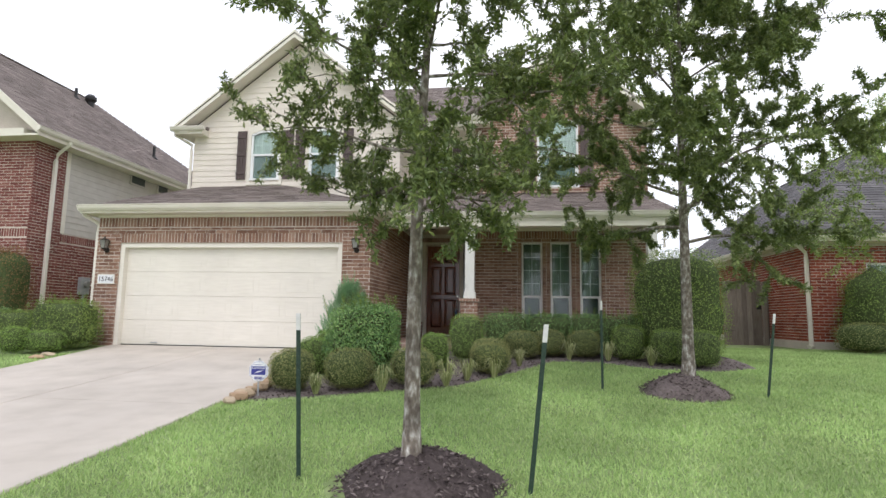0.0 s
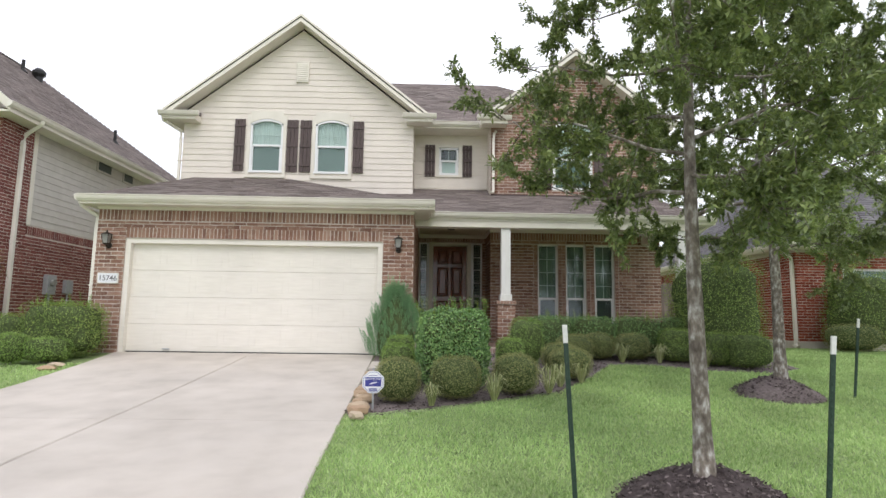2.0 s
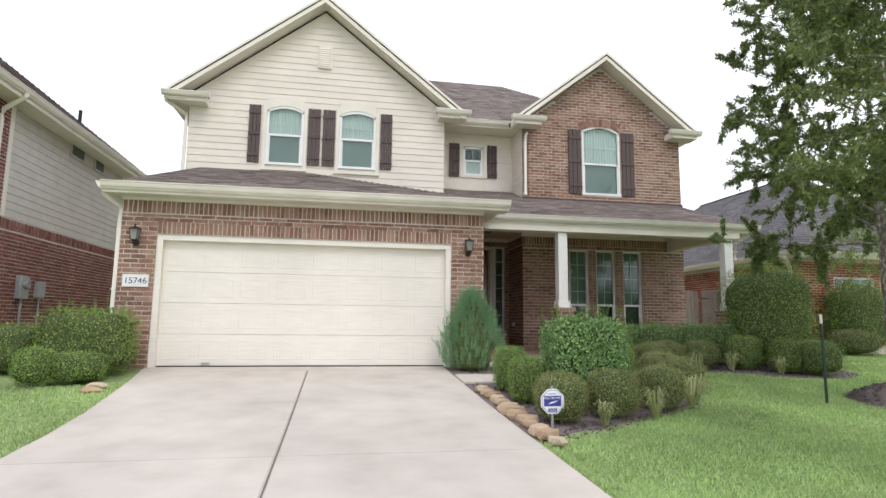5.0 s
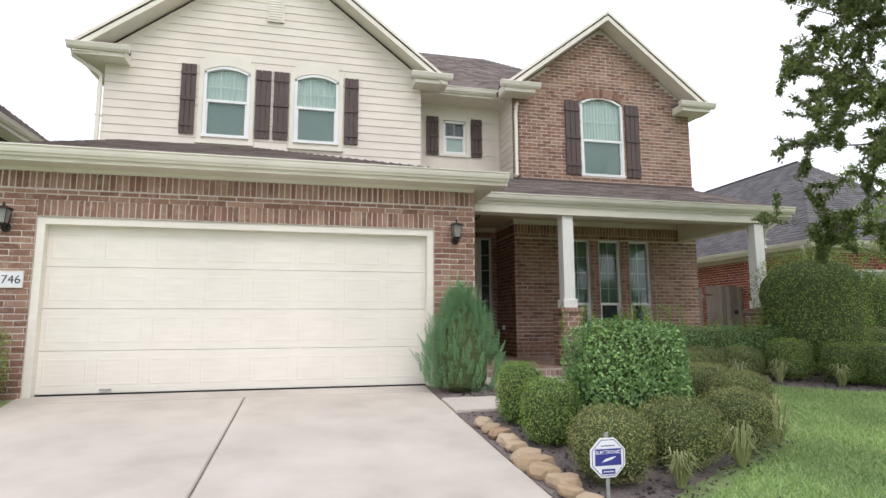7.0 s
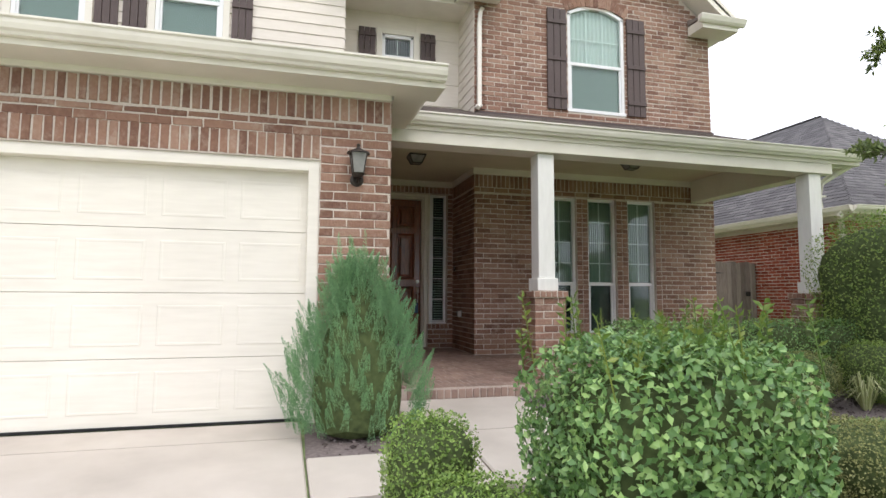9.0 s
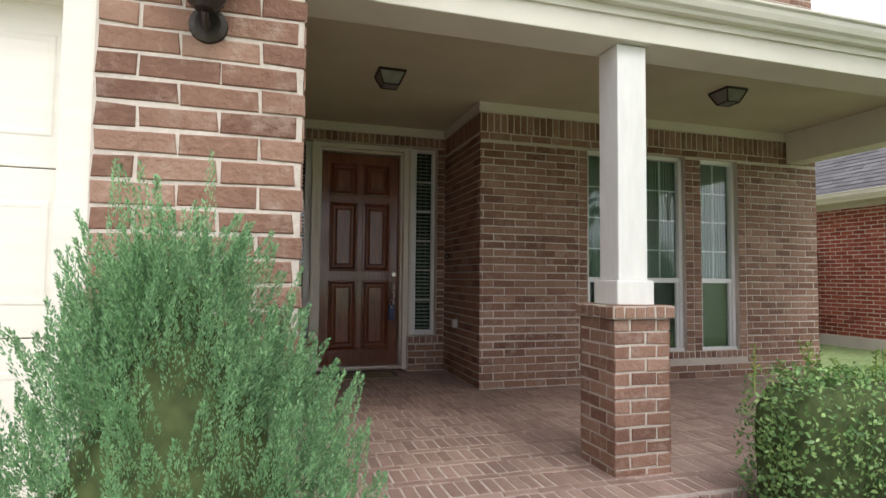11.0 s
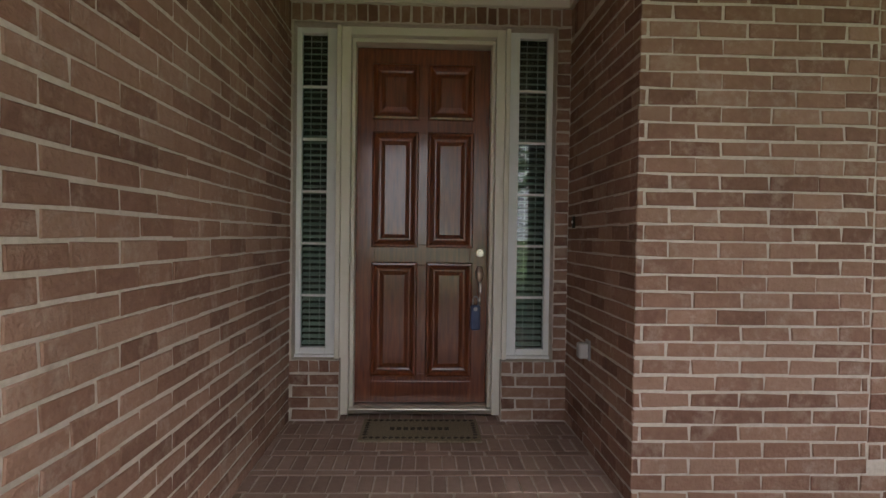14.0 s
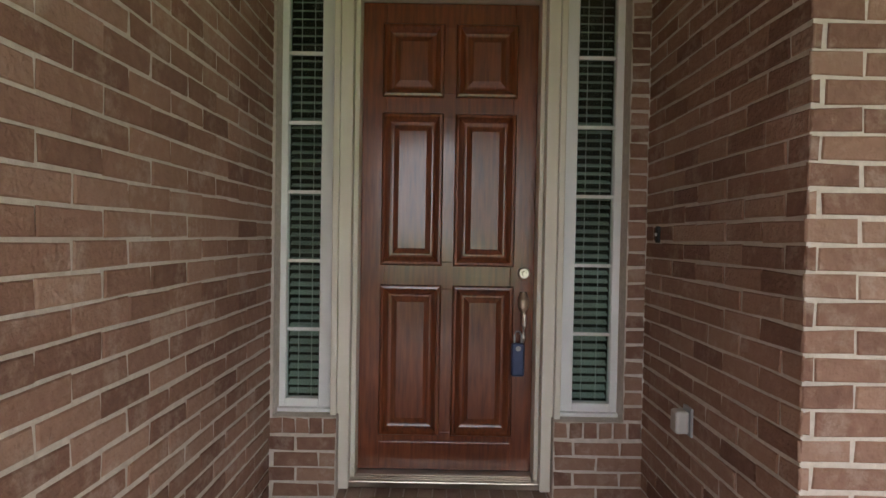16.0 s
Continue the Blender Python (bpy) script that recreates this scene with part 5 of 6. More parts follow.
def mulch_ring(at, r, h, label):
    x, y = at
    rnd = np.random.default_rng(int(abs(x) * 100) + 3)
    z0 = ground_z(y)
    vs, fs = [(0, 0, h)], []
    rings, sides = 7, 28
    for k in range(1, rings + 1):
        f = k / rings
        for i in range(sides):
            a = 2 * math.pi * i / sides
            rr = r * f * (1 + 0.06 * math.sin(3 * a + x) + 0.03 * math.sin(7 * a))
            zz = h * (1 - f ** 1.6) + (rnd.normal(0, 0.012) if k < rings else -0.05)
            yy = rr * math.sin(a)
            vs.append((rr * math.cos(a), yy, zz + ground_z(y + yy) - z0))
    for i in range(sides):
        fs.append((0, 1 + i, 1 + (i + 1) % sides))
    for k in range(rings - 1):
        for i in range(sides):
            a, b = 1 + k * sides + i, 1 + k * sides + (i + 1) % sides
            fs.append((a, a + sides, b + sides, b))
    t = thing("mulch_mound", label, "mulch", "", (x, y, z0))
    ob = new("mound", mesh_from("mound", vs, fs, MULCH, True))
    ob.parent = t
    pts = []
    for _ in range(1500):
        f, a = math.sqrt(rnd.uniform(0, 1)) * 1.04, rnd.uniform(0, 6.283)
        yy = r * f * math.sin(a)
        pts.append((r * f * math.cos(a), yy, h * max(0, 1 - f ** 1.6) + ground_z(y + yy) - z0 + 0.006))
    chips(pts, t, rnd)


def chips(pts, parent, rnd, size=0.045):
    n = len(pts)
    ways = rnd.normal(0, 1, (n, 3)) * np.array((1, 1, 0.35))
    leaf_cloud("bark_litter", MULCH, np.array(pts), ways, size, size * 0.45, parent, rnd, 0.1, 0.3)


# planting bed in front of the porch
BED_X = (-3.05, -2.7, -2.0, -1.1, -0.2, 0.7, 1.3, 2.1, 2.9, 4.0, 4.8)
BED_Y = (5.85, 5.9, 6.2, 6.8, 7.3, 8.7, 9.8, 9.85, 9.3, 9.15, 9.6)


def bed_front(x):
    return float(np.interp(x, BED_X, BED_Y))


def in_bed(x, y):
    return drive_right(y) + 0.02 < x < 4.8 and bed_front(x) < y < 11.2 and not (x < -1.86 and 9.0 < y < 9.76) and not (-1.92 < x < -0.9 and 9.0 < y < 10.15) and not (-2.3 < x < -0.9 and y > 10.05)


def bed_sheet():
    xs = np.linspace(-3.1, 4.8, 60)
    vs, fs = [], []
    m = 16
    for x in xs:
        for j in range(m):
            y = bed_front(x) + (11.19 - bed_front(x)) * j / (m - 1)
            xx = max(x, drive_right(y) + 0.012)
            vs.append((xx, y, ground_z(y) + (0.012 + 0.012 * noise.noise(Vector((xx * 4, y * 4, 0))) if j else -0.03)))
    for i in range(len(xs) - 1):
        for j in range(m - 1):
            a = i * m + j
            fs.append((a, a + m, a + m + 1, a + 1))
    ob = new("planting_bed", mesh_from("planting_bed", vs, fs, MULCH, True))
    setting(ob, "planting bed of dark bark mulch", "planting bed")
    rnd = np.random.default_rng(5)
    pts = []
    while len(pts) < 5000:
        x, y = rnd.uniform(-3.0, 4.7), rnd.uniform(5.8, 11.1)
        if in_bed(x, y):
            pts.append((x, y, ground_z(y) + 0.024))
    chips(pts, ob, rnd)


bed_sheet()
mulch_ring((-0.06, 3.38), 0.64, 0.27, "mound of dark bark mulch round a young tree")
mulch_ring((2.94, 7.4), 0.6, 0.27, "mound of dark bark mulch round a tree")
tree((-0.13, 3.35), 5.2, 0.066, 3.4, 1.42, OAK_LEAF, "young live oak with mottled grey trunk", 84000, 0.056, 3, (0.08, 0.05), 1.75, 0.3, 0.12)
tree((2.98, 7.42), 6.6, 0.085, 4.0, 2.35, OAK_LEAF, "spreading live oak with dark green crown", 210000, 0.066, 8, (0.15, 0.1), 1.85, 0.25, 0.1)
tree((8.6, 11.6), 5.0, 0.06, 3.4, 1.9, FAR_LEAF, "pale green ornamental tree by the neighbouring house", 24000, 0.08, 14, (0.1, 0), 2.1, 0.0, 0.1)

B = "clipped round shrubs in the bed"
balls = [(-2.45, 6.70, 0.60, 0.56), (-1.69, 6.92, 0.68, 0.56), (-0.84, 7.26, 0.64, 0.55), (0.20, 8.97, 0.66, 0.5), (0.22, 8.4, 0.66, 0.5), (0.75, 10.15, 0.7, 0.52), (1.28, 10.45, 0.64, 0.52), (1.95, 10.42, 0.66, 0.52)]
for i, (x, y, w, h) in enumerate(balls):
    shrub("round_shrub", (x, y), w, w, h, BALL_LEAF, "olive-green clipped ball shrub in mulch", 0.019, 6500, 0.12, 20 + i, B, 0.07)
for i, (x, y, w, h) in enumerate([(-2.52, 8.48, 0.46, 0.64), (-2.5, 7.72, 0.5, 0.6), (-0.28, 9.67, 0.62, 0.85), (-0.72, 8.62, 0.46, 0.6)]):
    shrub("boxwood", (x, y), w, w, h, LIME_LEAF, "bright green clipped boxwood in mulch", 0.021, 5500, 0.35, 40 + i, "bright boxwoods in the bed", 0.08)
for i, (x, y, w, h) in enumerate([(2.76, 10.26, 0.6, 0.64), (3.36, 9.85, 0.6, 0.62), (3.8, 9.62, 0.8, 0.64)]):
    shrub("boxwood", (x, y), w, w, h, BOX_LEAF, "green clipped boxwood beside the lawn", 0.021, 5000, 0.3, 50 + i, "green boxwoods along the bed", 0.08)
shrub("ligustrum", (-1.7, 7.70), 1.02, 0.92, 1.12, LIG_LEAF, "glossy dark green hedge shrub with bright new shoots", 0.040, 15000, 0.62, 61, "", 0.1, 26, SHOOT_LEAF, 0.8)
for i in range(4):
    shrub("hedge_shrub", (0.45 + i * 0.88, 10.95 - 0.02 * i), 1.0, 0.5, 0.80, LIG_LEAF, "clipped dark green hedge before the porch", 0.032, 4200, 0.6, 70 + i, "hedge before the porch", 0.06, 10, BOX_LEAF, 0.84)
shrub("topiary_shrub", (3.82, 10.75), 1.75, 1.3, 2.1, BOX_LEAF, "tall rounded green shrub at the porch corner", 0.034, 12000, 0.3, 81, "", 0.12, 0, None, 0.84)
shrub("box_hedge", (-8.85, 10.0), 1.35, 0.85, 1.0, BOX_LEAF, "green clipped block hedge beside the garage", 0.034, 6500, 0.6, 82, "", 0.08, 14, LIME_LEAF, 0.84)
shrub("round_shrub", (-9.15, 9.1), 0.5, 0.5, 0.52, LIME_LEAF, "small bright round shrub by the lawn edge", 0.024, 3500, 0.15, 83, "", 0.08)
shrub("spreading_shrub", (-8.72, 9.35), 0.8, 0.6, 0.42, LIME_LEAF, "low spreading bright green shrub", 0.026, 3500, 0.2, 84, "", 0.2)
shrub("dark_shrub", (-10.3, 10.2), 1.5, 0.8, 0.75, BOX_LEAF, "low dark green shrub by the fence line", 0.032, 4000, 0.5, 85, "", 0.12)
shrub("dark_shrub", (-11.4, 10.6), 1.4, 0.9, 0.8, LIG_LEAF, "dark green shrub beside the neighbouring wall", 0.032, 4000, 0.4, 86, "", 0.12)
shrub("tall_shrub", (-11.85, 11.3), 1.2, 1.1, 2.25, RED_LEAF, "tall shrub with reddish top by neighbouring corner", 0.04, 6000, 0.3, 87, "", 0.18)
shrub("neighbour_shrub", (8.9, 13.7), 1.3, 1.0, 0.72, BALL_LEAF, "round shrub before the neighbouring house", 0.028, 4500, 0.2, 88, "", 0.08)
shrub("neighbour_shrub", (9.7, 14.3), 1.9, 1.1, 2.1, BOX_LEAF, "large loose shrub before the neighbouring window", 0.045, 6500, 0.2, 89, "", 0.25)


def juniper(at, w, h):
    x, y = at
    rnd = np.random.default_rng(9)
    t = thing("juniper", "blue-green upright juniper with feathery sprays", "shrub", "", (x, y, ground_z(y)))
    Geo().tube([(0, 0, -0.05), (0.02, 0, h * 0.45), (0, 0.02, h * 0.8)], [0.04, 0.03, 0.01], 8).into("trunk", BARK, t)
    pts, ways = [], []
    for k in range(620):
        a = rnd.uniform(0, 6.283)
        f = rnd.uniform(0, 1) ** 0.8
        env = math.sin(math.pi * min(1, 0.2 + 0.72 * f ** 0.9)) ** 0.9 * (1.0 - 0.6 * f) * 1.27
        r = w / 2 * env * rnd.uniform(0.72, 0.95)
        base = np.array((r * math.cos(a), 0.54 * r * math.sin(a), f * h * 0.8))
        way = np.array((0.35 * math.cos(a), 0.35 * math.sin(a), 1.0)) + rnd.normal(0, 0.12, 3)
        ln = rnd.uniform(0.12, 0.26)
        if k < 14:
            base, way, ln = np.array((rnd.normal(0, 0.06), rnd.normal(0, 0.06), h * rnd.uniform(0.62, 0.8))), np.array((rnd.normal(0, 0.1), rnd.normal(0, 0.1), 1.0)), h * 0.24
        for m in range(300):
            s = m / 300
            b = rnd.uniform(0, 6.283)
            rr = 0.06 * (1 - s) ** 0.8
            pts.append(base + way * ln * s + np.array((math.cos(b) * rr * 0.5, math.sin(b) * rr * 0.5, 0)))
            ways.append(way * 1.1 + np.array((math.cos(b), math.sin(b), 0)) * 0.55)
    leaf_cloud("foliage", JUNIPER_LEAF, pts, ways, 0.0125, 0.0042, t, rnd, 0.2, 0.1)
    # added core among the sprays, its dark colour playing their inner shade
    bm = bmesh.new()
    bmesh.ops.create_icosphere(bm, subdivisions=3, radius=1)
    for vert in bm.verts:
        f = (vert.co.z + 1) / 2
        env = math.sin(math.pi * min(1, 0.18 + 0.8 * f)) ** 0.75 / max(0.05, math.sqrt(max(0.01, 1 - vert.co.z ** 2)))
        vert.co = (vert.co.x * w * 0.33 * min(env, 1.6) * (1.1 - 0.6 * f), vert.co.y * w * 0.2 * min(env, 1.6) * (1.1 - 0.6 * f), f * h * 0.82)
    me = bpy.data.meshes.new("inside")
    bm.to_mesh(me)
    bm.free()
    me.materials.append(CORE_SHADE)
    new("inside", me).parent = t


juniper((-2.70, 10.18), 1.2, 1.64)


def tuft(x, y, size, seed):
    rnd = np.random.default_rng(seed)
    t = thing("grass_tuft", "variegated cream and green grass tuft in mulch", "plant", "grass tufts along the bed", (x, y, ground_z(y) + 0.02))
    n = 70
    v, loops = [], []
    for k in range(n):
        a = rnd.uniform(0, 6.283)
        out = size * rnd.uniform(0.45, 1.0)
        h = size * rnd.uniform(0.5, 1.15)
        d = np.array((math.cos(a), math.sin(a), 0))
        s = np.array((-math.sin(a), math.cos(a), 0)) * 0.005
        p0, p1, p2 = d * 0.03, d * out * 0.45 + np.array((0, 0, h)), d * out + np.array((0, 0, h * rnd.uniform(0.45, 0.95)))
        b = len(v)
        v += [p0 - s, p0 + s, p1 + s * 1.2, p1 - s * 1.2, p2]
        loops += [b, b + 1, b + 2, b, b + 2, b + 3, b + 3, b + 2, b + 4]
    raw_mesh("blade_clump", TUFT_LEAF, np.array(v), np.array(loops), t, "stuff")


for i, (x, y, q) in enumerate([(-2.01, 6.47, 0.24), (-1.19, 6.8, 0.32), (-0.36, 7.3, 0.36), (2.35, 10.05, 0.33), (1.64, 10.08, 0.32), (3.02, 9.6, 0.3), (0.7, 9.2, 0.26), (-0.1, 7.75, 0.3), (0.3, 8.05, 0.28)]):
    tuft(x, y, q, 100 + i)

# edging stones along the driveway side of the bed
for i in range(13):
    rnd = np.random.default_rng(200 + i)
    y = 5.78 + i * 0.22 + rnd.uniform(-0.04, 0.04)
    x = drive_right(y) + 0.13 + rnd.uniform(-0.02, 0.06)
    bm = bmesh.new()
    bmesh.ops.create_icosphere(bm, subdivisions=2, radius=1)
    sc = rnd.uniform(0.8, 1.25)
    for vert in bm.verts:
        k = 1 + 0.3 * noise.noise(vert.co * 1.4 + Vector((i * 7.0, 0, 0)))
        p = vert.co * k
        vert.co = (p.x * 0.10 * sc, p.y * 0.13 * sc, max(-0.4, min(0.62, p.z)) * 0.085 * sc)
    me = bpy.data.meshes.new("edging_stone")
    bm.to_mesh(me)
    bm.free()
    me.materials.append(STONE)
    ob = new("edging_stone", me)
    ob.matrix_world = pose(x, y, ground_z(y) + 0.05, 0, 0, float(rnd.uniform(0, 180)))
    tagged(ob, "rough tan edging stone beside the driveway", "stone", "edging stones along the bed")
for x, y in ((-8.15, 8.7), (-8.2, 9.0)):
    bm = bmesh.new()
    bmesh.ops.create_icosphere(bm, subdivisions=2, radius=1)
    for vert in bm.verts:
        k = 1 + 0.3 * noise.noise(vert.co * 1.4 + Vector((y * 7.0, 0, 0)))
        vert.co = (vert.co.x * 0.15 * k, vert.co.y * 0.1 * k, vert.co.z * 0.05 * k)
    me = bpy.data.meshes.new("edging_stone")
    bm.to_mesh(me)
    bm.free()
    me.materials.append(STONE)
    ob = new("edging_stone", me)
    ob.location = (x - 0.1, y, ground_z(y) + 0.03)
    tagged(ob, "flat pale edging stone by the block hedge", "stone", "edging stones along the bed")


# ---- lawn blades ----
def lawn(count, x0, x1, y0, y1, seed, hgt, parent_name):
    rnd = np.random.default_rng(seed)
    x = rnd.uniform(x0, x1, count)
    y = y0 + (y1 - y0) * rnd.uniform(0, 1, count) ** 1.5
    edge = np.interp(y, (-3, 2, 4, 7, 10.5), (-2.45, -2.82, -2.96, -3.05, -3.13))
    left = np.interp(y, (-3, 7, 9.2, 10.5), (-7.76, -7.78, -8.0, -8.2))
    bed = np.interp(x, BED_X, BED_Y)
    ok = ((x > edge + 0.0) | (x < left - 0.0)) & ~((x > -3.2) & (x < 4.8) & (y > bed + 0.02) & (y < 11.3))
    for mx, my, r in ((-0.13, 3.38, 0.66), (2.94, 7.4, 0.6)):
        ok &= (x - mx) ** 2 + (y - my) ** 2 > r * r * 0.97
    ok &= ~((x > -9.5) & (x < 3.8) & (y > 10.4)) & ~((x < -8.3) & (y > 9.1)) & (x > -12.2)
    x, y = x[ok], y[ok]
    n = len(x)
    z = np.interp(y, (-60, -3, 0, 4, 7, 9, 10.6, 11.2, 30), (-0.95, -0.72, -0.62, -0.5, -0.31, -0.15, -0.02, 0.0, 0.0)) - 0.005
    far = np.clip((y - y0) / 9.0, 0, 1)
    h = hgt * rnd.uniform(0.55, 1.2, n)
    w = (0.0045 + 0.007 * far)
    a = rnd.uniform(0, 6.283, n)
    lean = rnd.normal(0, 0.028, (n, 2))
    base = np.stack([x, y, z], 1)
    s = np.stack([np.cos(a) * w, np.sin(a) * w, np.zeros(n)], 1)
    tip = base + np.stack([lean[:, 0], lean[:, 1], h], 1)
    v = np.stack([base - s, base + s, tip], 1).reshape(-1, 3)
    raw_mesh("grass", BLADE, v, np.arange(n * 3), None)
    tagged(bpy.data.objects[parent_name], "short green lawn grass", "grass", "", "stuff")


lawn(330000, -3.1, 9.5, 1.2, 15.0, 1, 0.052, "grass")
lawn(40000, -12, -7.6, 3.5, 9.3, 2, 0.052, "grass.001")


# ---- posts, sign and fixtures ----
def steel_post(x, y, h, lean=(0.0, 0.0)):
    z0 = ground_z(y)
    t = thing("steel_post", "green steel post with white tip in lawn", "post", "steel posts round the trees", (x, y, z0))
    a, b = lean
    sh = lambda z: (a * z, b * z)

    def bar(x0, y0, x1, y1, za, zb, name, mat):
        (p, q), (r, s_) = sh(za), sh(zb)
        g = Geo()
        g.add([(x0 + p, y0 + q, za), (x1 + p, y0 + q, za), (x1 + p, y1 + q, za), (x0 + p, y1 + q, za), (x0 + r, y0 + s_, zb), (x1 + r, y0 + s_, zb), (x1 + r, y1 + s_, zb), (x0 + r, y1 + s_, zb)],
              [(0, 3, 2, 1), (4, 5, 6, 7), (0, 1, 5, 4), (1, 2, 6, 5), (2, 3, 7, 6), (3, 0, 4, 7)])
        return g.into(name, mat, t)
    bar(-0.017, -0.003, 0.017, 0.003, -0.2, h - 0.13, "flange", POST_GREEN)
    bar(-0.003, 0.003, 0.003, 0.032, -0.2, h - 0.13, "web", POST_GREEN)
    bar(-0.0175, -0.0035, 0.0175, 0.0035, h - 0.13, h, "tip", POST_WHITE)["label"] = "white painted tip"
    bar(-0.0035, 0.0035, 0.0035, 0.0325, h - 0.13, h, "tip_web", POST_WHITE)
    z = 0.08
    g = Geo()
    while z < h - 0.15:
        p, q = sh(z)
        g.box(p - 0.006, q - 0.010, z, p + 0.006, q - 0.003, z + 0.022)
        z += 0.055
    tagged(g.into("stud_row", POST_GREEN, t), kind="stuff")


steel_post(-1.01, 3.4, 1.25, (-0.05, 0.0))
steel_post(0.73, 3.32, 1.2, (0.1, 0.0))
steel_post(1.85, 7.43, 1.26)
steel_post(3.98, 7.28, 1.12, (0.12, 0.0))

sg = thing("yard_sign", "white and blue octagonal security sign on stake", "sign", "", (-2.72, 6.27, ground_z(6.27)))
Geo().box(-0.012, -0.004, -0.1, 0.012, 0.004, 0.5).into("stake", GREY_BOX, sg, "grey metal stake")
octo = lambda r, y, zc: [(r * math.sin(math.pi / 8 + k * math.pi / 4), y, zc + r * math.cos(math.pi / 8 + k * math.pi / 4)) for k in range(8)]
Geo().prism(octo(0.142, -0.006, 0.335), (0, -0.008, 0)).into("board", SIGN_WHITE, sg, bevel=0.002)
Geo().prism(octo(0.130, -0.0145, 0.335), (0, -0.001, 0)).into("border", BLUE, sg)
Geo().prism(octo(0.125, -0.0157, 0.335), (0, -0.001, 0)).into("face", SIGN_WHITE, sg)
Geo().box(-0.098, -0.019, 0.285, 0.098, -0.0169, 0.395).into("blue_band", BLUE, sg)
Geo().box(-0.05, -0.019, 0.228, 0.05, -0.0169, 0.262).into("lower_label", BLUE, sg)
Geo().prism([(-0.05, -0.021, 0.305), (0.03, -0.021, 0.325), (0.06, -0.021, 0.345), (-0.02, -0.021, 0.33)], (0, 0.0015, 0)).into("emblem", SIGN_WHITE, sg)
Geo().box(-0.04, -0.02, 0.242, 0.04, -0.0189, 0.248).into("small_print", SIGN_WHITE, sg)
Geo().box(-0.05, -0.019, 0.412, 0.05, -0.0169, 0.418).into("small_print", BLUE, sg)


def lettering(name, words, size, mat, parent, m, label=""):
    c = bpy.data.curves.new(name, "FONT")
    c.body, c.size, c.align_x, c.extrude = words, size, "CENTER", 0.0015
    c.materials.append(mat)
    ob = new(name, c)
    ob.parent = parent
    ob.matrix_local = m
    return ob


lettering("lettering", "ELECTRONIC", 0.032, SIGN_WHITE, sg, pose(0, -0.0205, 0.362, 90, 0, 0))

plate = thing("house_number_plate", "white house number plate on brick", "sign", "", (-8.43, GY - 0.008, 1.34))
Geo().box(-0.205, -0.018, 0, 0.205, 0, 0.21).into("plate", SIGN_WHITE, plate, bevel=0.004)
for x0, z0, x1, z1 in ((-0.205, 0, 0.205, 0.012), (-0.205, 0.198, 0.205, 0.21), (-0.205, 0.012, -0.193, 0.198), (0.193, 0.012, 0.205, 0.198)):
    Geo().box(x0, -0.024, z0, x1, -0.018, z1).into("rim", TRIM, plate)
lettering("number", "15746", 0.145, NUMBERS, plate, pose(0, -0.02, 0.055, 90, 0, 0))


def lantern(x, z):
    t = thing("wall_lantern", "dark bronze wall lantern on brick", "lamp", "garage lanterns", (x, GY - 0.006, z))
    Geo().tube([(0, 0, -0.13), (0, -0.012, -0.13), (0, -0.02, -0.13)], [0.06, 0.058, 0.04], 18).into("back_plate", BRONZE, t)
    Geo().tube([(0, -0.02, -0.13), (0, -0.06, -0.16), (0, -0.1, -0.13), (0, -0.105, -0.09)], [0.011, 0.011, 0.011, 0.011], 8).into("arm", BRONZE, t)
    y = -0.105
    Geo().add([(sx * 0.042, y + sy * 0.042, -0.09) for sx, sy in ((-1, -1), (1, -1), (1, 1), (-1, 1))] + [(sx * 0.065, y + sy * 0.065, 0.08) for sx, sy in ((-1, -1), (1, -1), (1, 1), (-1, 1))],
              [(0, 1, 5, 4), (1, 2, 6, 5), (2, 3, 7, 6), (3, 0, 4, 7), (0, 3, 2, 1)]).into("glass", LAMP_GLASS, t, "frosted glass")
    for sx, sy in ((-1, -1), (1, -1), (1, 1), (-1, 1)):
        Geo().tube([(sx * 0.044, y + sy * 0.044, -0.09), (sx * 0.067, y + sy * 0.067, 0.085)], [0.006, 0.006], 5).into("cage_bar", BRONZE, t)
    Geo().lathe((0, y), [(0.03, -0.125), (0.05, -0.105), (0.06, -0.09), (0.0, -0.088)], 12).into("base_cup", BRONZE, t)
    Geo().lathe((0, y), [(0.1, 0.082), (0.098, 0.092), (0.05, 0.118), (0.018, 0.13), (0.014, 0.15), (0.018, 0.16), (0.0, 0.178)], 4 * 4).into("cap", BRONZE, t)


lantern(-8.47, 2.22)
lantern(-2.7, 2.22)


def ceiling_lamp(x, y):
    t = thing("ceiling_lamp", "bronze and frosted glass porch ceiling lamp", "lamp", "porch ceiling lamps", (x, y, 3.13))
    Geo().box(-0.125, -0.125, -0.022, 0.125, 0.125, 0).into("canopy", BRONZE, t, bevel=0.006)
    c = ((-1, -1), (1, -1), (1, 1), (-1, 1))
    Geo().add([(a * 0.115, b * 0.115, -0.022) for a, b in c] + [(a * 0.066, b * 0.066, -0.125) for a, b in c], [(0, 4, 5, 1), (1, 5, 6, 2), (2, 6, 7, 3), (3, 7, 4, 0), (4, 7, 6, 5)]).into("glass", LAMP_GLASS, t, "frosted glass")
    for a, b in c:
        Geo().tube([(a * 0.117, b * 0.117, -0.02), (a * 0.068, b * 0.068, -0.128)], [0.008, 0.008], 5).into("rib", BRONZE, t)
    for k in range(4):
        (a, b), (d, e) = c[k], c[(k + 1) % 4]
        Geo().tube([(a * 0.068, b * 0.068, -0.126), (d * 0.068, e * 0.068, -0.126)], [0.007, 0.007], 5).into("rim", BRONZE, t)


ceiling_lamp(-1.53, 13.52)
ceiling_lamp(1.69, 12.97)

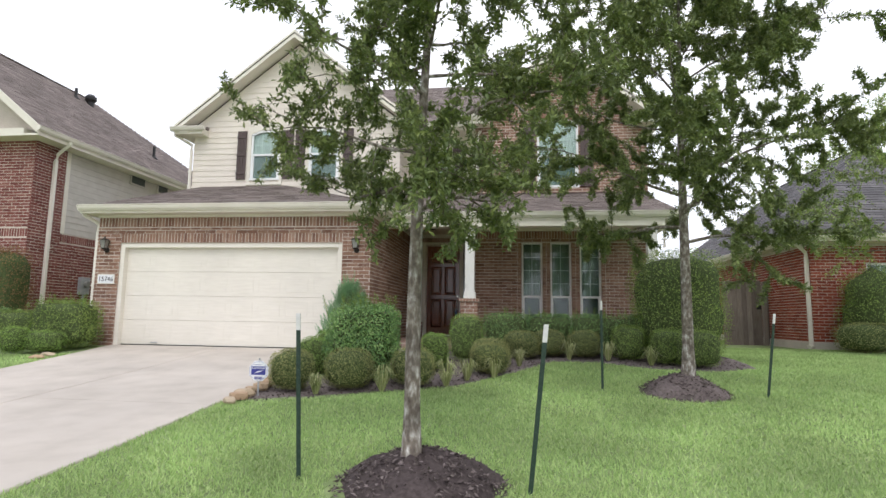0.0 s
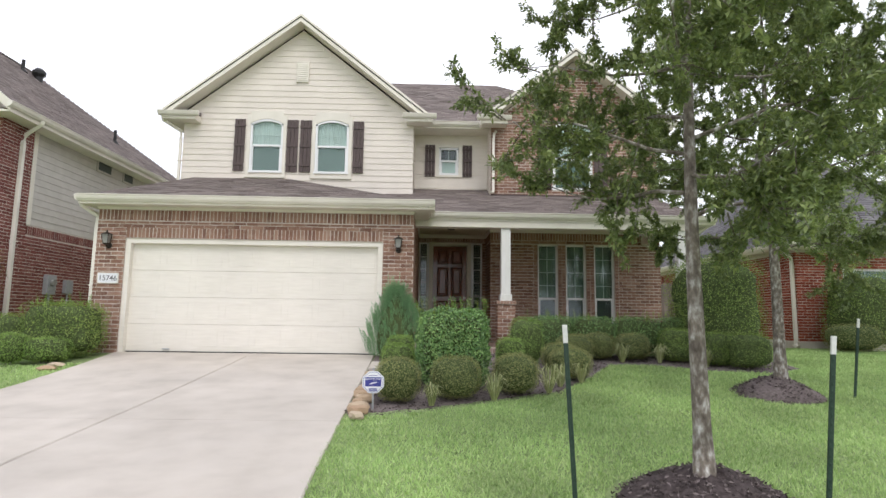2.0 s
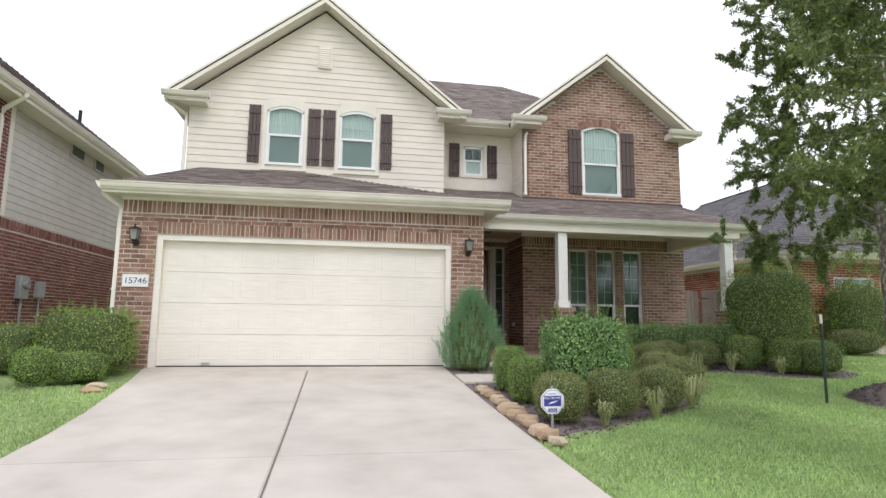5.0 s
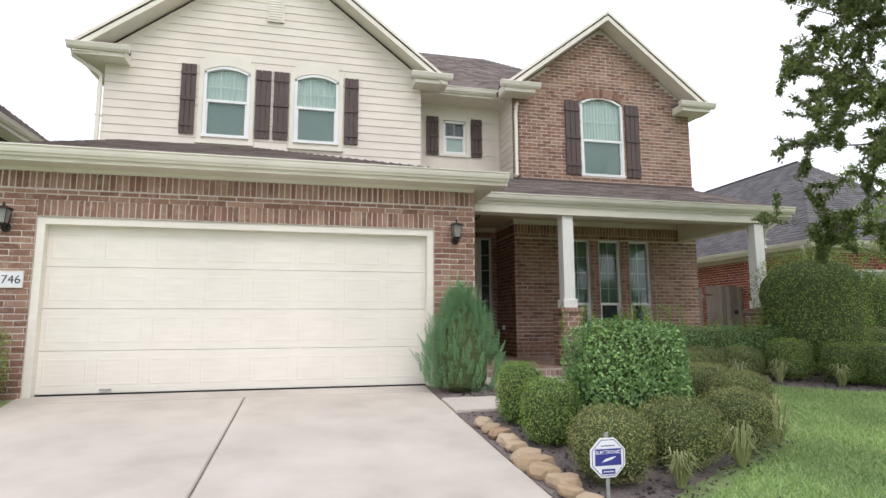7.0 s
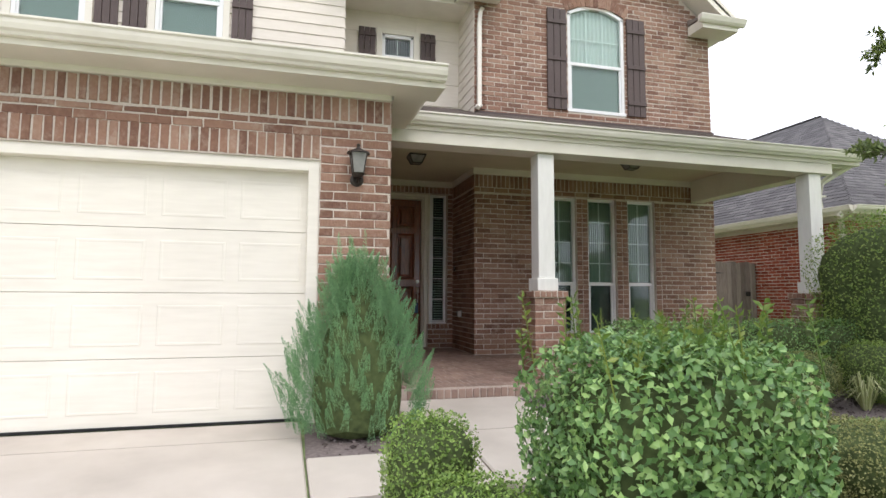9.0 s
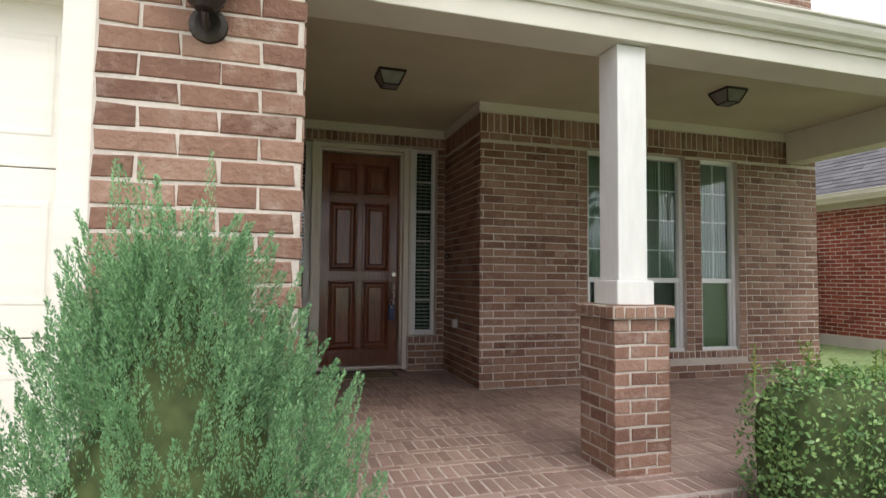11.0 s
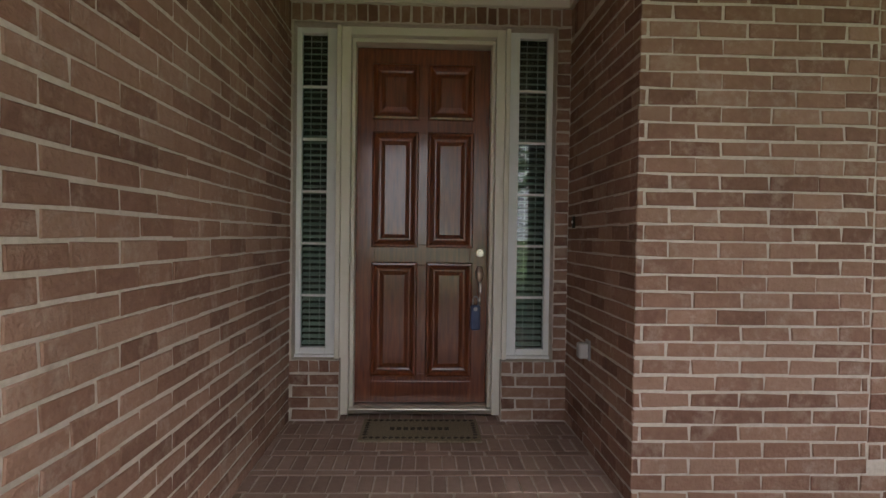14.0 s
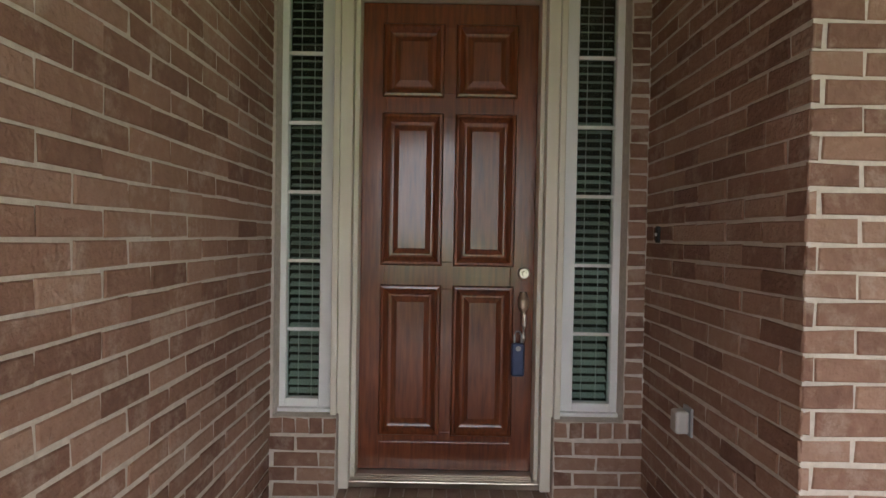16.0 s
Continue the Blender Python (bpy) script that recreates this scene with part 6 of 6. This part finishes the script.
ol = thing("outdoor_outlet", "clear weatherproof outlet cover on brick", "outlet", "", (CX - 0.006, 14.76, 0.77))
Geo().box(-0.012, -0.04, -0.06, 0, 0.04, 0.06).into("plate", GREY_BOX, ol, bevel=0.004)
Geo().box(-0.07, -0.034, -0.05, -0.012, 0.034, 0.045).into("cover", PLASTIC_CLEAR, ol, bevel=0.012)
db = thing("doorbell", "small black doorbell button on brick", "doorbell", "", (CX - 0.006, 15.14, 1.55))
Geo().box(-0.014, -0.02, -0.04, 0, 0.02, 0.04).into("plate", BLACK, db, bevel=0.005)
Geo().tube([(-0.013, 0, 0), (-0.02, 0, 0)], [0.009, 0.008], 12).into("button", SIGN_WHITE, db)

dm = thing("doormat", "brown fibre doormat with dark scroll border", "doormat", "", (-1.48, 15.1, PORCH + 0.003))
Geo().box(-0.39, -0.21, 0, 0.39, 0.21, 0.014).into("pad", MAT_FIBRE, dm, bevel=0.005)
for k in range(18):
    for sy in (-1, 1):
        x = -0.35 + k * 0.041
        pts = [(x + 0.016 * math.cos(a) * (1 - a / 9), sy * 0.165 + 0.016 * math.sin(a) * (1 - a / 9), 0.0145) for a in np.linspace(0, 6.5, 10)]
        Geo().tube(pts, [0.0045] * 10, 4).into("scroll", MAT_DARK, dm)
for sx in (-1, 1):
    for k in range(6):
        y = -0.11 + k * 0.044
        pts = [(sx * 0.355 + 0.016 * math.cos(a) * (1 - a / 9), y + 0.016 * math.sin(a) * (1 - a / 9), 0.0145) for a in np.linspace(0, 6.5, 10)]
        Geo().tube(pts, [0.0045] * 10, 4).into("scroll", MAT_DARK, dm)
for k in range(9):
    Geo().box(-0.2 + k * 0.045, -0.02, 0.012, -0.2 + k * 0.045 + 0.03, 0.03, 0.0165).into("letter_bar", MAT_DARK, dm)

# ---- neighbouring house with dark brick and grey siding ----
NX, NY = -11.95, 12.0
nl = setting(new("wall_neighbour_brick"), "dark red brick two-storey neighbouring house", "house")
g = Geo()
g.box(NX - 8.5, NY, -0.3, NX, NY + 0.25, 5.5).box(NX - 0.25, NY + 0.25, -0.3, NX, 26, 2.87).box(NX - 0.25, NY + 0.25, 2.87, NX, 13.05, 5.5)
g.prism([(NX - 8.0, NY, 5.5), (NX, NY, 5.5), (-15.80, NY, 8.6)], (0, 0.25, 0))
body = g.into("brick_bed", MORTAR, nl)
lay(body, "brick", (NX, NY, 0), (0, 1, 0), (1, 0, 0), bond(1.05, -0.05, 5.45) + [(r[0] + 1.05, r[1], r[2] + 1.05, r[3]) for r in bond(8.0, -0.05, 2.6)] + soldiers(1.05, 9.05, 2.62, 2.85), DARK_RED_BRICK)
lay(body, "brick", (NX - 4.5, NY, 0), (1, 0, 0), (0, -1, 0), bond(4.5, -0.05, 2.6) + soldiers(0, 4.5, 2.62, 2.85) + bond(4.5, 2.88, 5.45), DARK_RED_BRICK)
sb = Geo().box(NX - 0.25, 13.05, 2.87, NX - 0.02, 26, 5.5).into("siding_bed", GREY_SIDING, nl)
z = 2.88
while z < 5.4:
    Geo().prism([(NX - 0.02, 13.06, z), (NX - 0.003, 13.06, z), (NX - 0.016, 13.06, z + 0.17), (NX - 0.02, 13.06, z + 0.17)], (0, 12.9, 0)).into("siding_board", GREY_SIDING, nl)
    z += 0.17
Geo().box(NX - 0.02, 13.03, 2.87, NX + 0.02, 13.17, 5.5).into("corner_board", TRIM, nl, bevel=0.004)
for a, b in ((15.7, 16.35), (17.1, 17.6)):
    w = setting(new("window_neighbour"), "small dark high window in grey siding", "window")
    Geo().box(NX - 0.01, a - 0.06, 4.9, NX + 0.03, b + 0.06, 5.26).into("casing", GREY_SIDING, w, bevel=0.004)
    Geo().box(NX + 0.03, a, 4.96, NX + 0.034, b, 5.2).into("pane", SHADED_SCREEN, w)
roof("roof_neighbour", "grey-brown shingle roof of the neighbouring house", [
    [(-11.50, 11.55, 5.42), (-11.50, 23.0, 5.42), (-15.80, 18.2, 8.86), (-15.80, 11.55, 8.86)],
    [(-20.15, 23.0, 5.42), (-20.15, 11.55, 5.42), (-15.80, 11.55, 8.86), (-15.80, 18.2, 8.86)],
    [(-11.50, 23.0, 5.42), (-20.15, 23.0, 5.42), (-15.80, 18.2, 8.86)]], SHINGLE, 0.1, seed=11)
tr = setting(new("trim_neighbour"), "white eave and rake trim of the neighbouring house", "trim")
Geo().prism([(-11.48, 11.53, 5.44), (-15.80, 11.53, 8.88), (-15.80, 11.53, 8.66), (-11.48, 11.53, 5.22)], (0, 0.04, 0)).into("rake_board", TRIM, tr)
Geo().box(-11.95, 11.57, 5.2, -11.50, 23, 5.25).into("soffit", TRIM, tr)
Geo().box(-15.65, 11.57, 5.2, -11.95, 12.0, 5.4).into("return_box", TRIM, tr)
t = gutter("rain_gutter", (-11.51, 11.5, 5.42), (-11.51, 23, 5.42), (1, 0, 0), "cream rain gutter of the neighbouring house", soffit=0)
downspout([(-11.43, 12.55, 5.32), (-11.45, 12.55, 5.25), (-11.85, 12.6, 4.98), (-11.89, 12.6, 4.8), (-11.89, 12.6, 0.0)], "cream downspout on dark brick", 0.045)
for i, (x, y, h) in enumerate(((-15.35, 16.9, 0.35), (-12.85, 18.0, 0.42))):
    z = 8.86 - (x + 15.80) * 0.8
    p = thing("roof_vent_pipe", "dark vent pipe on shingle roof", "vent pipe", "roof vents", (x, y, z))
    Geo().tube([(0, 0, -0.1), (0, 0, h)], [0.05, 0.05], 10).into("pipe", BLACK, p)
    Geo().lathe((0, 0), [(0.14, -0.06), (0.07, 0.04), (0.05, 0.06)], 12).into("flashing", BLACK, p)
tv = thing("roof_turbine", "dark round turbine vent on shingle roof", "vent", "roof vents", (-15.25, 17.5, 8.42))
Geo().lathe((0, 0), [(0.12, -0.15), (0.12, 0.1), (0.2, 0.2), (0.2, 0.3), (0.1, 0.4), (0.0, 0.42)], 16).into("turbine", BLACK, tv)
mb = thing("meter_box", "grey electric meter box with conduit on brick", "meter box", "", (NX + 0.01, 14.0, 1.2))
Geo().box(0, -0.17, 0, 0.12, 0.17, 0.5).into("box", GREY_BOX, mb, bevel=0.01)
Geo().tube([(0.12, 0, 0.3), (0.2, 0, 0.3)], [0.09, 0.085], 16).into("meter", LAMP_GLASS, mb)
Geo().tube([(0.06, 0, 0), (0.06, 0, -1.2)], [0.03, 0.03], 8).into("conduit", GREY_BOX, mb)
mb2 = thing("meter_box", "small grey utility box on brick", "meter box", "", (NX + 0.01, 14.75, 1.25))
Geo().box(0, -0.15, 0, 0.1, 0.15, 0.36).into("box", GREY_BOX, mb2, bevel=0.01)
Geo().tube([(0.05, 0, 0), (0.05, 0, -1.25)], [0.02, 0.02], 8).into("conduit", GREY_BOX, mb2)

# ---- neighbouring single-storey house in red brick ----
RX, RY = 8.4, 15.0
nr = setting(new("wall_neighbour_red"), "red brick single-storey neighbouring house", "house")
wx = (9.75, 11.2, 1.0, 2.3)
g = Geo().box(RX, RY + 0.25, -0.1, RX + 0.25, 28, 2.95)
for a, b, c, d in slab_with_holes(0, 8, -0.1, 2.95, [(wx[0] - RX, wx[2], wx[1] - RX, wx[3])]):
    g.box(RX + a, RY, b, RX + c, RY + 0.25, d)
body = g.into("brick_bed", MORTAR, nr)
lay(body, "brick", (RX, 28, 0), (0, -1, 0), (-1, 0, 0), bond(13.0, 0.22, 2.75), RED_BRICK)
lay(body, "brick", (RX, RY, 0), (1, 0, 0), (0, -1, 0), bond(8, 0.22, 2.75, [(wx[0] - RX, wx[2], wx[1] - RX, wx[3])]), RED_BRICK)
Geo().box(RX - 0.03, RY - 0.03, -0.2, RX + 8, 28, 0.2).into("foundation", CONCRETE, nr, "pale concrete foundation")
window("window_neighbour_red", (wx[0], RY + 0.06, 0), (1, 0, 0), (0, -1, 0), wx[1] - wx[0], wx[2], wx[3], 1.65, "white window in red brick behind shrubs", (4, 2), 0, DARK_CURTAIN, SHADED_SCREEN)
roof("roof_neighbour_red", "grey shingle hip roof of the neighbouring house", [
    [(7.95, 28.4, 2.98), (7.95, 14.55, 2.98), (12.0, 18.6, 6.5), (12.0, 24.4, 6.5)],
    [(7.95, 14.55, 2.98), (16.1, 14.55, 2.98), (12.0, 18.6, 6.5)],
    [(16.1, 14.55, 2.98), (16.1, 28.4, 2.98), (12.0, 24.4, 6.5), (12.0, 18.6, 6.5)],
    [(16.1, 28.4, 2.98), (7.95, 28.4, 2.98), (12.0, 24.4, 6.5)]], GREY_SHINGLE, 0.08, seed=12)
gutter("rain_gutter", (7.97, 28.4, 3.0), (7.97, 14.55, 3.0), (-1, 0, 0), "cream rain gutter of red brick house", soffit=0.45)
gutter("rain_gutter", (7.97, 14.57, 3.0), (16.1, 14.57, 3.0), (0, -1, 0), "cream rain gutter of red brick house", soffit=0.45, fascia=0.174)
downspout([(7.92, 14.8, 2.9), (7.92, 14.8, 2.82), (8.33, 15.12, 2.6), (8.35, 15.12, 2.45), (8.35, 15.12, 0.15), (8.25, 15.0, 0.08)], "cream downspout on red brick", 0.045)
rv = thing("roof_box_vent", "dark box vent on grey shingle roof", "vent", "", (9.5, 19.2, 4.38))
Geo().prism([(-0.2, -0.2, -0.1), (0.2, -0.2, 0.25), (0.2, -0.2, 0.35), (-0.25, -0.2, 0.12)], (0, 0.4, 0)).into("hood", BLACK, rv)
hb_ = thing("hose_bib", "small brass hose tap on red brick", "tap", "", (RX - 0.01, 16.2, 0.55))
Geo().tube([(0, 0, 0), (-0.08, 0, 0), (-0.1, 0, -0.05)], [0.014, 0.014, 0.012], 8).into("tap", NICKEL, hb_)

# weathered fence and gate between the houses
fence = thing("fence", "weathered grey cedar board fence between houses", "fence", "", (0, 17.6, 0))
for z in (0.4, 1.6):
    Geo().box(R, 0.02, z, 7.0, 0.06, z + 0.09).into("rail", FENCE_WOOD, fence)
x = R + 0.01
while x < 6.9:
    Geo().box(x, 0, 0.03, x + 0.135, 0.02, 1.95 + 0.02 * math.sin(x * 9)).into("picket", FENCE_WOOD, fence)
    x += 0.142
gate = thing("gate", "weathered grey cedar gate with black hinges", "gate", "", (7.04, 17.56, 0))
for k in range(8):
    Geo().box(k * 0.142, 0, -0.02, k * 0.142 + 0.137, 0.022, 1.97 + 0.015 * math.sin(k * 2.1)).into("picket", FENCE_WOOD, gate)
for z in (0.35, 1.62):
    Geo().box(0, 0.022, z, 1.13, 0.06, z + 0.09).into("rail", FENCE_WOOD, gate)
for z in (0.4, 1.66):
    Geo().prism([(0.0, -0.006, z), (0.32, -0.006, z + 0.025), (0.0, -0.006, z + 0.06)], (0, 0.006, 0)).into("strap_hinge", BLACK, gate, "black iron strap hinge")
Geo().box(0.98, -0.03, 1.1, 1.1, 0.0, 1.22).into("latch", BLACK, gate, "black iron latch")
post = thing("fence_post", "weathered grey cedar gate post", "post", "", (8.27, 17.6, 0))
Geo().box(-0.06, -0.05, -0.2, 0.06, 0.05, 1.95).into("post", FENCE_WOOD, post, bevel=0.006)
Geo().box(0.06, 0, 0.05, 0.12, 0.02, 1.93).into("filler_board", FENCE_WOOD, post)
